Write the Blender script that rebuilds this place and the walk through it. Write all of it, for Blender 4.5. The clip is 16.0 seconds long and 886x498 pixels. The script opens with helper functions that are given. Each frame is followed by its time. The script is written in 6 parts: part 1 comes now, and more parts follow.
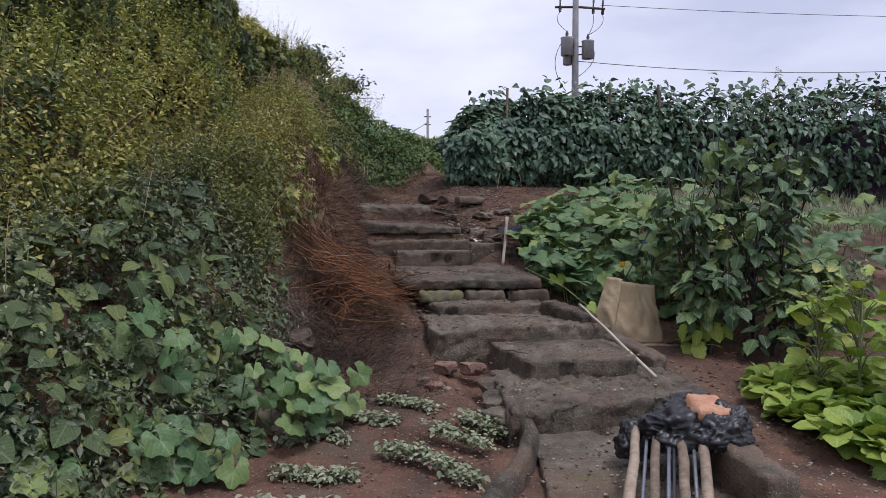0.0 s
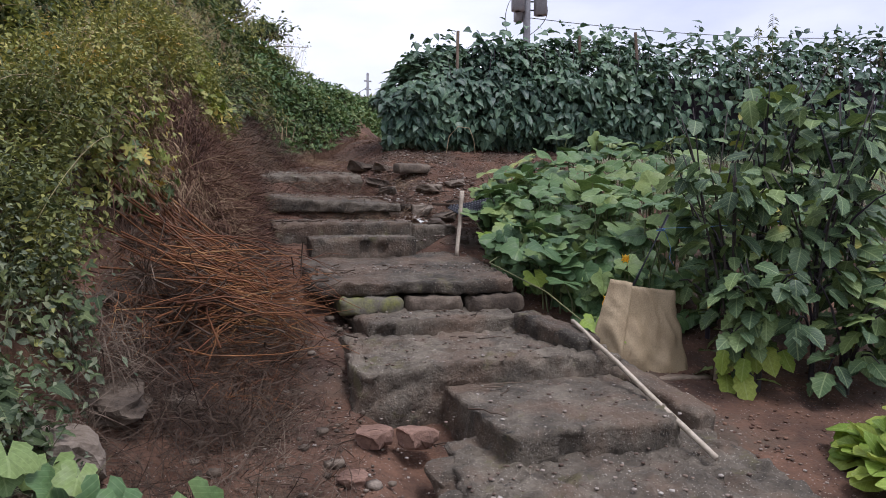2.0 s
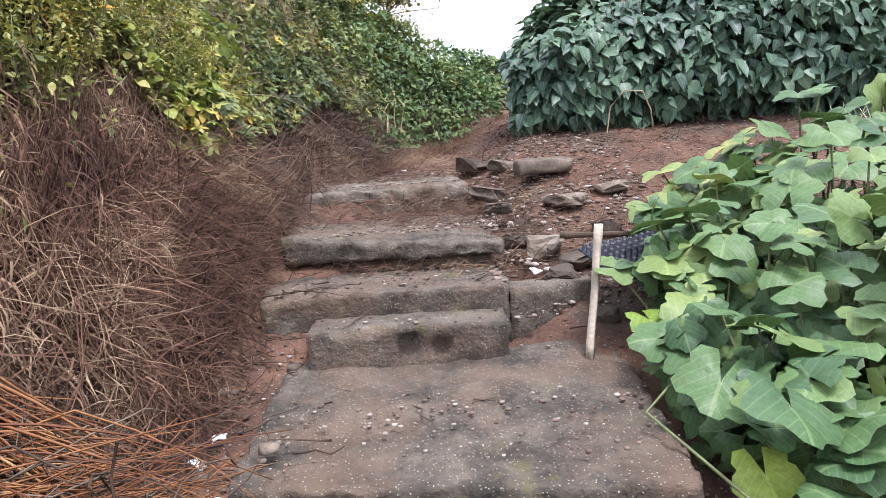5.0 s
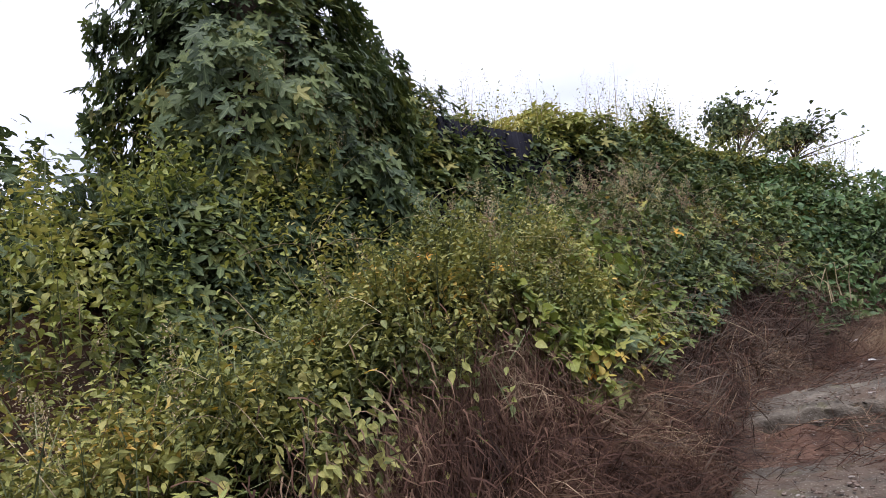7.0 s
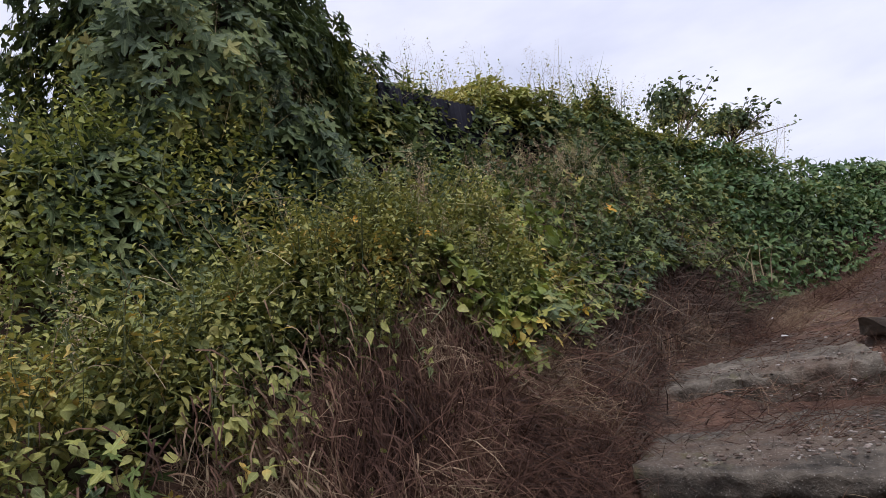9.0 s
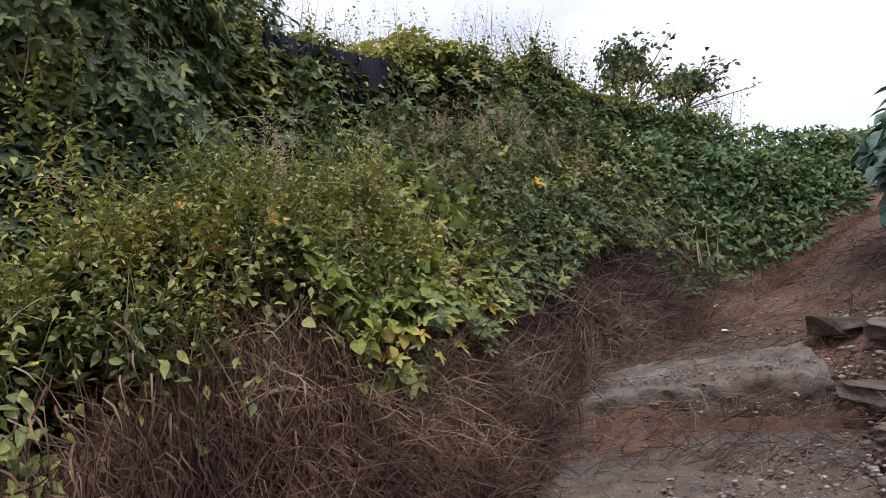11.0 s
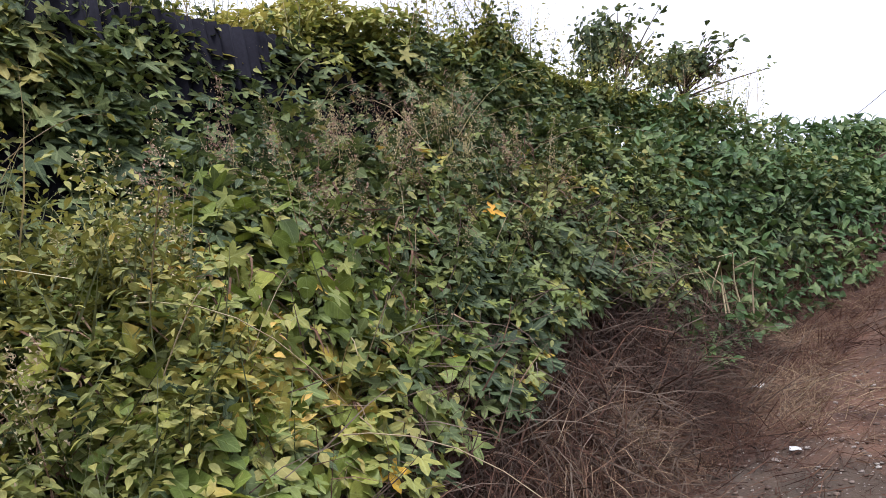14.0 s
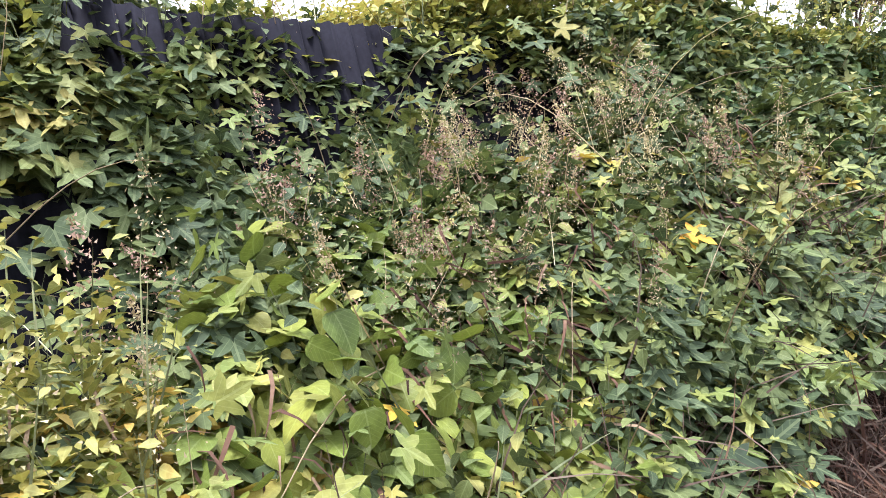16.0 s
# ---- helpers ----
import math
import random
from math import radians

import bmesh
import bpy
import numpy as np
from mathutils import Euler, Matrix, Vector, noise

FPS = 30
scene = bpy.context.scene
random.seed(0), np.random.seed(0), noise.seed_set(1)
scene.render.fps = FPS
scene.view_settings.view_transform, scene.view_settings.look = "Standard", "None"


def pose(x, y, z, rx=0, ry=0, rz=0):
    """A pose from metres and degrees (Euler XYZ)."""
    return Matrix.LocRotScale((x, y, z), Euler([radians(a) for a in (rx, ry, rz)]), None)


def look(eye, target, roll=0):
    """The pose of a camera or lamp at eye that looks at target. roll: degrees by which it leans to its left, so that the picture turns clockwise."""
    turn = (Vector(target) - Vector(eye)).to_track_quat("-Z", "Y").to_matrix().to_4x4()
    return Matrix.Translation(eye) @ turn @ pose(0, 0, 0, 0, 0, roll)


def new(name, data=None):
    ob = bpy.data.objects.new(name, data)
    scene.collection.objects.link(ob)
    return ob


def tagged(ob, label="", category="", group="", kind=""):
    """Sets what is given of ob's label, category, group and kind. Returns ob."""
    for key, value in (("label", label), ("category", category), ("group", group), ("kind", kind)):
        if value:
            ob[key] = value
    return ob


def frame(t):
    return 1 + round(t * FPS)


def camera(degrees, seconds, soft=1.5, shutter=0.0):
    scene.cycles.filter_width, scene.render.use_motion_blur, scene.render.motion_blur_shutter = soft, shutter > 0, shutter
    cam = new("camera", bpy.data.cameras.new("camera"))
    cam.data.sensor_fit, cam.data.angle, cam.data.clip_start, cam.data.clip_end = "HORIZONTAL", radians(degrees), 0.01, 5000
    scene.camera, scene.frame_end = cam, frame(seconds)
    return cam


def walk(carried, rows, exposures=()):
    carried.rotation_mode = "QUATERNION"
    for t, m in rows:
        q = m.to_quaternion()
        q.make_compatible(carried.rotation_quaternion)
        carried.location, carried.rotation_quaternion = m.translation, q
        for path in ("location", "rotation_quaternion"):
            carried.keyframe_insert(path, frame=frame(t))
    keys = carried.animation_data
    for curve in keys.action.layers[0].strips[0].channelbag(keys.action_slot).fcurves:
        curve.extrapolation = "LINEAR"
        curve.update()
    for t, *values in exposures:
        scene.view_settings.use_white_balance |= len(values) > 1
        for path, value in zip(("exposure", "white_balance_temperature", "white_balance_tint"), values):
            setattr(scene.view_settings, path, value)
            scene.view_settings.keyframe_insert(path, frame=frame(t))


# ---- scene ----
# ---------- camera and walk ----------
cam = camera(66.4, 16.0, soft=0.75)
PATH = [
    (0, (1.72, 0.737, 1.821), (2.158, 2.687, 1.749), -0.0),
    (0.5, (1.836, 1.152, 1.745), (2.353, 3.082, 1.658), 0.1),
    (1, (1.994, 1.805, 1.72), (2.534, 3.728, 1.617), 1.6),
    (1.5, (2.078, 2.412, 1.824), (2.632, 4.329, 1.699), -1.0),
    (2, (2.314, 2.972, 1.886), (2.915, 4.873, 1.725), 0.2),
    (2.5, (2.541, 3.49, 1.959), (3.009, 5.426, 1.779), 0.1),
    (3, (2.814, 4.03, 2.076), (3.197, 5.983, 1.884), -0.2),
    (3.2, (2.936, 4.206, 2.115), (3.313, 6.159, 1.905), -0.8),
    (5.3, (3.763, 6.288, 2.285), (3.552, 8.266, 2.071), -5.7),
    (5.5, (3.742, 6.461, 2.362), (3.34, 8.412, 2.182), -7.2),
    (6, (3.704, 6.668, 2.547), (2.974, 8.53, 2.524), -9.5),
    (6.5, (3.677, 6.707, 2.678), (2.695, 8.432, 2.921), -10.7),
    (7, (3.667, 6.692, 2.742), (2.631, 8.358, 3.128), -11.5),
    (7.5, (3.669, 6.67, 2.743), (2.619, 8.308, 3.204), -10.7),
    (8, (3.714, 6.675, 2.702), (2.679, 8.326, 3.153), -9.8),
    (8.5, (3.724, 6.7, 2.66), (2.676, 8.36, 3.04), -10.7),
    (9, (3.77, 6.76, 2.645), (2.836, 8.504, 2.938), -10.2),
    (9.5, (3.834, 6.927, 2.643), (2.952, 8.703, 2.899), -9.4),
    (10, (3.915, 7.136, 2.751), (3.058, 8.934, 2.934), -6.4),
    (10.2, (3.915, 7.235, 2.743), (3.051, 9.032, 2.896), -8.1),
    (12.3, (3.668, 8.613, 3.015), (2.767, 10.392, 3.167), -11.0),
    (12.5, (3.573, 8.766, 3.023), (2.654, 10.537, 3.162), -11.4),
    (13, (3.418, 9.062, 3.18), (2.473, 10.812, 3.386), -13.1),
    (13.5, (3.43, 9.356, 3.211), (2.586, 11.162, 3.373), -11.5),
    (14, (3.46, 9.611, 3.275), (2.633, 11.427, 3.412), -11.8),
    (14.5, (3.376, 9.865, 3.314), (2.394, 11.602, 3.444), -14.0),
    (15, (3.267, 10.101, 3.465), (2.194, 11.78, 3.639), -16.1),
    (15.5, (3.15, 10.343, 3.452), (1.914, 11.9, 3.672), -14.9),
    (16, (3.161, 10.609, 3.55), (1.86, 12.109, 3.791), -13.8),
]
EXPOSURES = [(0, -0.12), (2.0, 0.15), (3.2, 0.58), (5.3, 1.42), (6.4, 1.6), (7.0, 0.36), (7.5, -0.38), (8.5, -0.28), (9.0, -0.1), (10.2, 0.08), (12.5, 0.5), (14.0, 0.6), (15.0, 1.05), (15.5, 1.3), (16, 1.65)]
walk(cam, [(t, look(eye, target, roll)) for t, eye, target, roll in PATH], [(t, stops, 6000, 18) for t, stops in EXPOSURES])

# ---------- sky and sun ----------
world = bpy.data.worlds.new("overcast_sky")
scene.world = world
world.use_nodes = True
wn, wl = world.node_tree.nodes, world.node_tree.links
wn.clear()
sky = wn.new("ShaderNodeTexSky")
sky.sky_type, sky.sun_disc = "NISHITA", False
sky.sun_elevation, sky.sun_rotation = radians(69), radians(140)
coords = wn.new("ShaderNodeTexCoord")
squash = wn.new("ShaderNodeMapping")
squash.inputs["Scale"].default_value = (1.0, 1.0, 2.6)
wl.new(coords.outputs["Generated"], squash.inputs["Vector"])
cloud = wn.new("ShaderNodeTexNoise")
cloud.inputs["Scale"].default_value, cloud.inputs["Detail"].default_value = 2.2, 6.0
cloud.inputs["Roughness"].default_value = 0.5
wl.new(squash.outputs[0], cloud.inputs["Vector"])
tone = wn.new("ShaderNodeValToRGB")
tone.color_ramp.elements[0].position, tone.color_ramp.elements[0].color = 0.30, (6.0, 6.3, 7.4, 1)
tone.color_ramp.elements[1].position, tone.color_ramp.elements[1].color = 0.68, (10.6, 10.6, 10.9, 1)
wl.new(cloud.outputs[0], tone.inputs[0])
veil = wn.new("ShaderNodeMixRGB")
veil.inputs[0].default_value = 0.86
wl.new(sky.outputs[0], veil.inputs[1])
wl.new(tone.outputs[0], veil.inputs[2])
glow = wn.new("ShaderNodeBackground")
glow.inputs["Strength"].default_value = 0.115
wl.new(veil.outputs[0], glow.inputs["Color"])
wo = wn.new("ShaderNodeOutputWorld")
wl.new(glow.outputs[0], wo.inputs["Surface"])

sun = new("sun", bpy.data.lights.new("sun", "SUN"))
sun.data.energy, sun.data.angle, sun.data.color = 2.4, radians(18), (1.0, 0.97, 0.93)
sun.matrix_world = look((5, 2, 20), (0, 8, 0))
# ---------- materials ----------
def node_mat(name):
    m = bpy.data.materials.new(name)
    m.use_nodes = True
    n = m.node_tree.nodes
    return m, n, m.node_tree.links, n["Principled BSDF"]


def noise_node(n, l, vec, scale, detail=4.0, rough=0.6):
    t = n.new("ShaderNodeTexNoise")
    t.inputs["Scale"].default_value, t.inputs["Detail"].default_value, t.inputs["Roughness"].default_value = scale, detail, rough
    l.new(vec, t.inputs["Vector"])
    return t.outputs[0]


def ramp_node(n, l, fac, stops):
    r = n.new("ShaderNodeValToRGB")
    e = r.color_ramp.elements
    while len(e) < len(stops):
        e.new(0.5)
    for k, (p, c) in enumerate(stops):
        e[k].position, e[k].color = p, (*c, 1)
    l.new(fac, r.inputs[0])
    return r.outputs[0]


def mix_node(n, l, kind, fac, a, b):
    m = n.new("ShaderNodeMixRGB")
    m.blend_type = kind
    for k, v in enumerate((fac, a, b)):
        if isinstance(v, (int, float)):
            m.inputs[k].default_value = v
        elif isinstance(v, tuple):
            m.inputs[k].default_value = (*v, 1)
        else:
            l.new(v, m.inputs[k])
    return m.outputs[0]


def math_node(n, l, op, a, b=0.0):
    m = n.new("ShaderNodeMath")
    m.operation = op
    for k, v in enumerate((a, b)):
        if isinstance(v, (int, float)):
            m.inputs[k].default_value = v
        else:
            l.new(v, m.inputs[k])
    return m.outputs[0]


def bump_node(n, l, height, strength, distance, bsdf):
    b = n.new("ShaderNodeBump")
    b.inputs["Strength"].default_value, b.inputs["Distance"].default_value = strength, distance
    l.new(height, b.inputs["Height"])
    l.new(b.outputs[0], bsdf.inputs["Normal"])


def any_random(n, l):
    """A number that differs from piece to piece."""
    a, b = n.new("ShaderNodeNewGeometry"), n.new("ShaderNodeObjectInfo")
    s = math_node(n, l, "ADD", a.outputs["Random Per Island"], b.outputs["Random"])
    return math_node(n, l, "FRACT", s)


def leaf_mat(name, stops, rough=0.5, through_light=0.3, veins=0.35, patch=1.2, gain=1.5, green=True, blotch=2.0):
    r, b = (1.14, 1.5) if green else (1.0, 1.0)
    stops = [(k, (min(c[0] * gain * r, 0.85), min(c[1] * gain, 0.85), min(c[2] * gain * b, 0.85))) for k, c in stops]
    m, n, l, p = node_mat(name)
    pos = n.new("ShaderNodeNewGeometry").outputs["Position"]
    broad = noise_node(n, l, pos, patch, 3)
    pick = math_node(n, l, "ADD", math_node(n, l, "MULTIPLY", any_random(n, l), 0.64), math_node(n, l, "MULTIPLY", math_node(n, l, "SUBTRACT", broad, 0.5), blotch))
    pick = math_node(n, l, "ADD", pick, 0.18)
    base = ramp_node(n, l, pick, stops)
    fine = noise_node(n, l, pos, 55, 3)
    base = mix_node(n, l, "MULTIPLY", 0.5, base, ramp_node(n, l, fine, [(0.3, (0.55, 0.55, 0.5)), (0.7, (1.2, 1.2, 1.15))]))
    uv = n.new("ShaderNodeUVMap").outputs[0]
    sep = n.new("ShaderNodeSeparateXYZ")
    l.new(uv, sep.inputs[0])
    ax = math_node(n, l, "ABSOLUTE", sep.outputs[0])
    rib = math_node(n, l, "LESS_THAN", ax, 0.022)
    side = math_node(n, l, "FRACT", math_node(n, l, "MULTIPLY", math_node(n, l, "SUBTRACT", sep.outputs[1], ax), 6.0))
    side = math_node(n, l, "LESS_THAN", side, 0.13)
    rib = math_node(n, l, "MAXIMUM", rib, math_node(n, l, "MULTIPLY", side, 0.6))
    base = mix_node(n, l, "SCREEN", math_node(n, l, "MULTIPLY", rib, veins), base, (0.22, 0.26, 0.12))
    l.new(base, p.inputs["Base Color"])
    p.inputs["Roughness"].default_value = rough
    p.inputs["Specular IOR Level"].default_value = 0.22
    bump_node(n, l, fine, 0.25, 0.01, p)
    t = n.new("ShaderNodeBsdfTranslucent")
    l.new(mix_node(n, l, "MULTIPLY", 1.0, base, (1.2, 1.15, 0.75)), t.inputs["Color"])
    x = n.new("ShaderNodeMixShader")
    x.inputs[0].default_value = through_light * 0.6
    l.new(p.outputs[0], x.inputs[1])
    l.new(t.outputs[0], x.inputs[2])
    l.new(x.outputs[0], n["Material Output"].inputs["Surface"])
    return m


def solid_mat(name, stops, scale=6.0, rough=0.8, metal=0.0, bump=0.3, dist=0.01, fine=60.0, vary=0.25, speck=None, patch=None, stains=()):
    """Two scales of noise over a ramp of colours; speck adds small pale grains, patch a second colour in stains."""
    m, n, l, p = node_mat(name)
    pos = n.new("ShaderNodeNewGeometry").outputs["Position"]
    a, b = noise_node(n, l, pos, scale, 6), noise_node(n, l, pos, fine, 4)
    r = math_node(n, l, "MULTIPLY", math_node(n, l, "SUBTRACT", any_random(n, l), 0.5), vary)
    base = ramp_node(n, l, math_node(n, l, "ADD", a, r), stops)
    base = mix_node(n, l, "MULTIPLY", 0.6, base, ramp_node(n, l, b, [(0.25, (0.5, 0.5, 0.5)), (0.75, (1.25, 1.25, 1.25))]))
    if patch:
        k = ramp_node(n, l, noise_node(n, l, pos, patch[1], 5), [(patch[2], (0, 0, 0)), (patch[2] + 0.12, (1, 1, 1))])
        base = mix_node(n, l, "MIX", math_node(n, l, "MULTIPLY", k, patch[3]), base, patch[0])
    for colour, size, level, amount in stains:
        k = ramp_node(n, l, noise_node(n, l, pos, size, 8, 0.7), [(level, (0, 0, 0)), (level + 0.07, (1, 1, 1))])
        base = mix_node(n, l, "MIX", math_node(n, l, "MULTIPLY", k, amount), base, colour)
    if speck:
        v = n.new("ShaderNodeTexVoronoi")
        v.inputs["Scale"].default_value = speck[1]
        l.new(pos, v.inputs["Vector"])
        k = math_node(n, l, "LESS_THAN", v.outputs["Distance"], speck[2])
        base = mix_node(n, l, "MIX", math_node(n, l, "MULTIPLY", k, 0.8), base, speck[0])
    l.new(base, p.inputs["Base Color"])
    p.inputs["Roughness"].default_value, p.inputs["Metallic"].default_value = rough, metal
    h = math_node(n, l, "ADD", math_node(n, l, "MULTIPLY", b, 0.5), a)
    bump_node(n, l, h, bump, dist, p)
    return m


M_SOIL = solid_mat("red_soil", [(0.3, (0.058, 0.030, 0.019)), (0.55, (0.14, 0.072, 0.043)), (0.75, (0.21, 0.118, 0.074))], 3.0, 0.95, bump=0.9, dist=0.03, fine=45, speck=((0.26, 0.23, 0.2), 38, 0.16), patch=((0.06, 0.05, 0.035), 1.3, 0.52, 0.7))
M_CONC = solid_mat("weathered_concrete", [(0.3, (0.034, 0.028, 0.02)), (0.48, (0.085, 0.070, 0.052)), (0.62, (0.13, 0.108, 0.08)), (0.78, (0.20, 0.17, 0.13))], 5.0, 0.95, bump=1.0, dist=0.03, fine=46, speck=((0.36, 0.33, 0.28), 60, 0.17), patch=((0.125, 0.080, 0.052), 1.7, 0.48, 0.6), stains=[((0.10, 0.09, 0.035), 3.1, 0.58, 0.6), ((0.022, 0.02, 0.016), 7.5, 0.6, 0.7), ((0.23, 0.195, 0.15), 11.0, 0.63, 0.6)])
M_ROCK = solid_mat("field_stone", [(0.3, (0.06, 0.044, 0.031)), (0.55, (0.135, 0.103, 0.074)), (0.8, (0.25, 0.205, 0.16))], 7.0, 0.9, bump=0.8, dist=0.02, fine=50, vary=0.5)
M_ROCKRED = solid_mat("pinkish_stone", [(0.3, (0.15, 0.085, 0.06)), (0.7, (0.30, 0.18, 0.13))], 7.0, 0.9, bump=0.7, dist=0.02)
M_TERRA = solid_mat("orange_flat_stone", [(0.3, (0.36, 0.17, 0.10)), (0.7, (0.52, 0.29, 0.18))], 9.0, 0.9, bump=0.4)
M_MOSS = solid_mat("mossy_stone", [(0.35, (0.13, 0.115, 0.09)), (0.55, (0.17, 0.17, 0.06)), (0.7, (0.20, 0.21, 0.05))], 9.0, 0.95, bump=0.8)
M_PEB = solid_mat("pebbles", [(0.2, (0.085, 0.056, 0.04)), (0.6, (0.20, 0.145, 0.11)), (0.95, (0.42, 0.38, 0.33))], 8.0, 0.9, vary=0.8)
M_CLOD = solid_mat("soil_clods", [(0.3, (0.08, 0.042, 0.027)), (0.7, (0.22, 0.125, 0.082))], 8.0, 0.95, vary=0.7)
M_DRY = leaf_mat("dry_brown_grass", [(0.0, (0.028, 0.015, 0.011)), (0.4, (0.085, 0.043, 0.03)), (0.7, (0.165, 0.092, 0.06)), (1.0, (0.34, 0.25, 0.16))], 0.85, 0.1, 0.0, gain=0.95, green=False)
M_STRAW = leaf_mat("pale_straw", [(0.0, (0.12, 0.07, 0.045)), (0.5, (0.24, 0.15, 0.095)), (1.0, (0.42, 0.32, 0.21))], 0.8, 0.1, 0.0, gain=0.9, green=False)
M_REED = leaf_mat("dry_orange_stalks", [(0.0, (0.10, 0.038, 0.02)), (0.55, (0.22, 0.09, 0.038)), (0.85, (0.32, 0.15, 0.06)), (1.0, (0.46, 0.28, 0.12))], 0.6, 0.0, 0.0, gain=0.85, green=False)
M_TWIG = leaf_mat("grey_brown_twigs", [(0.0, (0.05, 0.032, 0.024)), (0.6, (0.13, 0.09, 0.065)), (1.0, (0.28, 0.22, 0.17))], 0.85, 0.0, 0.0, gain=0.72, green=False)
M_WEED = leaf_mat("yellow_green_weed_leaf", [(0.0, (0.03, 0.045, 0.014)), (0.4, (0.085, 0.11, 0.024)), (0.7, (0.16, 0.18, 0.035)), (0.95, (0.20, 0.205, 0.045)), (1.0, (0.30, 0.23, 0.04))], 0.5, 0.35, 0.25, 0.8, gain=1.7)
M_TOP = leaf_mat("sunny_top_weed_leaf", [(0.0, (0.08, 0.12, 0.024)), (0.5, (0.18, 0.22, 0.04)), (1.0, (0.30, 0.30, 0.07))], 0.5, 0.4, 0.2, 0.8)
M_HOP = leaf_mat("hop_leaf", [(0.0, (0.016, 0.03, 0.011)), (0.45, (0.04, 0.066, 0.02)), (0.8, (0.085, 0.118, 0.026)), (1.0, (0.19, 0.19, 0.04))], 0.62, 0.3, 0.3, 0.9, gain=1.65, blotch=1.5)
M_HEART = leaf_mat("heart_leaf", [(0.0, (0.045, 0.08, 0.014)), (0.5, (0.10, 0.15, 0.02)), (0.9, (0.18, 0.22, 0.03)), (1.0, (0.28, 0.24, 0.04))], 0.45, 0.35, 0.3)
M_YEL = leaf_mat("yellowed_leaf", [(0.0, (0.38, 0.30, 0.03)), (0.6, (0.55, 0.36, 0.03)), (1.0, (0.50, 0.20, 0.03))], 0.5, 0.35, 0.3)
M_FAR = leaf_mat("hedge_leaf", [(0.0, (0.025, 0.055, 0.017)), (0.5, (0.055, 0.115, 0.028)), (1.0, (0.12, 0.165, 0.04))], 0.5, 0.3, 0.2, gain=1.4)
M_VEG = leaf_mat("dark_bean_leaf", [(0.0, (0.012, 0.03, 0.016)), (0.5, (0.028, 0.06, 0.026)), (1.0, (0.055, 0.10, 0.04))], 0.45, 0.2, 0.3, gain=2.1)
M_VEG.node_tree.nodes["Principled BSDF"].inputs["Specular IOR Level"].default_value = 0.32
M_EGG = leaf_mat("eggplant_leaf", [(0.0, (0.025, 0.05, 0.02)), (0.5, (0.05, 0.095, 0.03)), (0.9, (0.10, 0.155, 0.035)), (1.0, (0.24, 0.24, 0.04))], 0.5, 0.25, 0.5)
M_PUMP = leaf_mat("pumpkin_leaf", [(0.0, (0.032, 0.08, 0.026)), (0.5, (0.078, 0.155, 0.04)), (0.9, (0.165, 0.245, 0.055)), (1.0, (0.29, 0.29, 0.06))], 0.42, 0.25, 0.28, gain=1.1, blotch=1.0)
M_BRIGHT = leaf_mat("bright_greens_leaf", [(0.0, (0.08, 0.16, 0.02)), (0.5, (0.16, 0.26, 0.03)), (1.0, (0.27, 0.35, 0.05))], 0.45, 0.35, 0.4, gain=1.2, blotch=1.2)
M_BRIGHT2 = leaf_mat("fresh_vine_leaf", [(0.0, (0.045, 0.075, 0.018)), (0.5, (0.10, 0.15, 0.028)), (0.85, (0.20, 0.225, 0.04)), (1.0, (0.30, 0.24, 0.03))], 0.45, 0.35, 0.35)
M_SEED = leaf_mat("seedling_leaf", [(0.0, (0.075, 0.11, 0.045)), (0.6, (0.15, 0.19, 0.08)), (1.0, (0.26, 0.29, 0.15))], 0.55, 0.25, 0.2, blotch=1.0)
M_SAGE = leaf_mat("grey_green_weed_leaf", [(0.0, (0.03, 0.045, 0.02)), (0.5, (0.085, 0.115, 0.05)), (1.0, (0.17, 0.20, 0.07))], 0.55, 0.3, 0.2, 0.9, gain=1.6)
M_PANI = leaf_mat("seed_heads", [(0.0, (0.13, 0.095, 0.065)), (0.6, (0.25, 0.20, 0.13)), (1.0, (0.36, 0.33, 0.20))], 0.8, 0.4, 0.0, gain=1.9, green=False)
M_PINK = leaf_mat("pinkish_seed_heads", [(0.0, (0.16, 0.10, 0.08)), (0.6, (0.30, 0.20, 0.155)), (1.0, (0.42, 0.32, 0.24))], 0.8, 0.3, 0.0, gain=1.4, green=False)
M_STEM = leaf_mat("green_stems", [(0.0, (0.04, 0.06, 0.02)), (1.0, (0.13, 0.16, 0.05))], 0.6, 0.0, 0.0)
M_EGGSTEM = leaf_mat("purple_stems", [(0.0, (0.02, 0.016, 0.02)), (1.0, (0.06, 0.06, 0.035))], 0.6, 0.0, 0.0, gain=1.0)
M_WOOD = solid_mat("weathered_wood", [(0.3, (0.14, 0.10, 0.068)), (0.7, (0.33, 0.26, 0.19))], 14.0, 0.85, bump=0.5, vary=0.4)
M_PALE = solid_mat("pale_peeled_wood", [(0.3, (0.28, 0.23, 0.17)), (0.7, (0.5, 0.43, 0.34))], 14.0, 0.8, bump=0.3)
M_BLACK = solid_mat("black_plastic", [(0.3, (0.012, 0.012, 0.014)), (0.7, (0.03, 0.03, 0.035))], 10.0, 0.42, bump=0.15, dist=0.01, fine=18)
M_TRAY = solid_mat("black_tray_plastic", [(0.3, (0.012, 0.013, 0.02)), (0.7, (0.03, 0.032, 0.045))], 20.0, 0.5, bump=0.1)
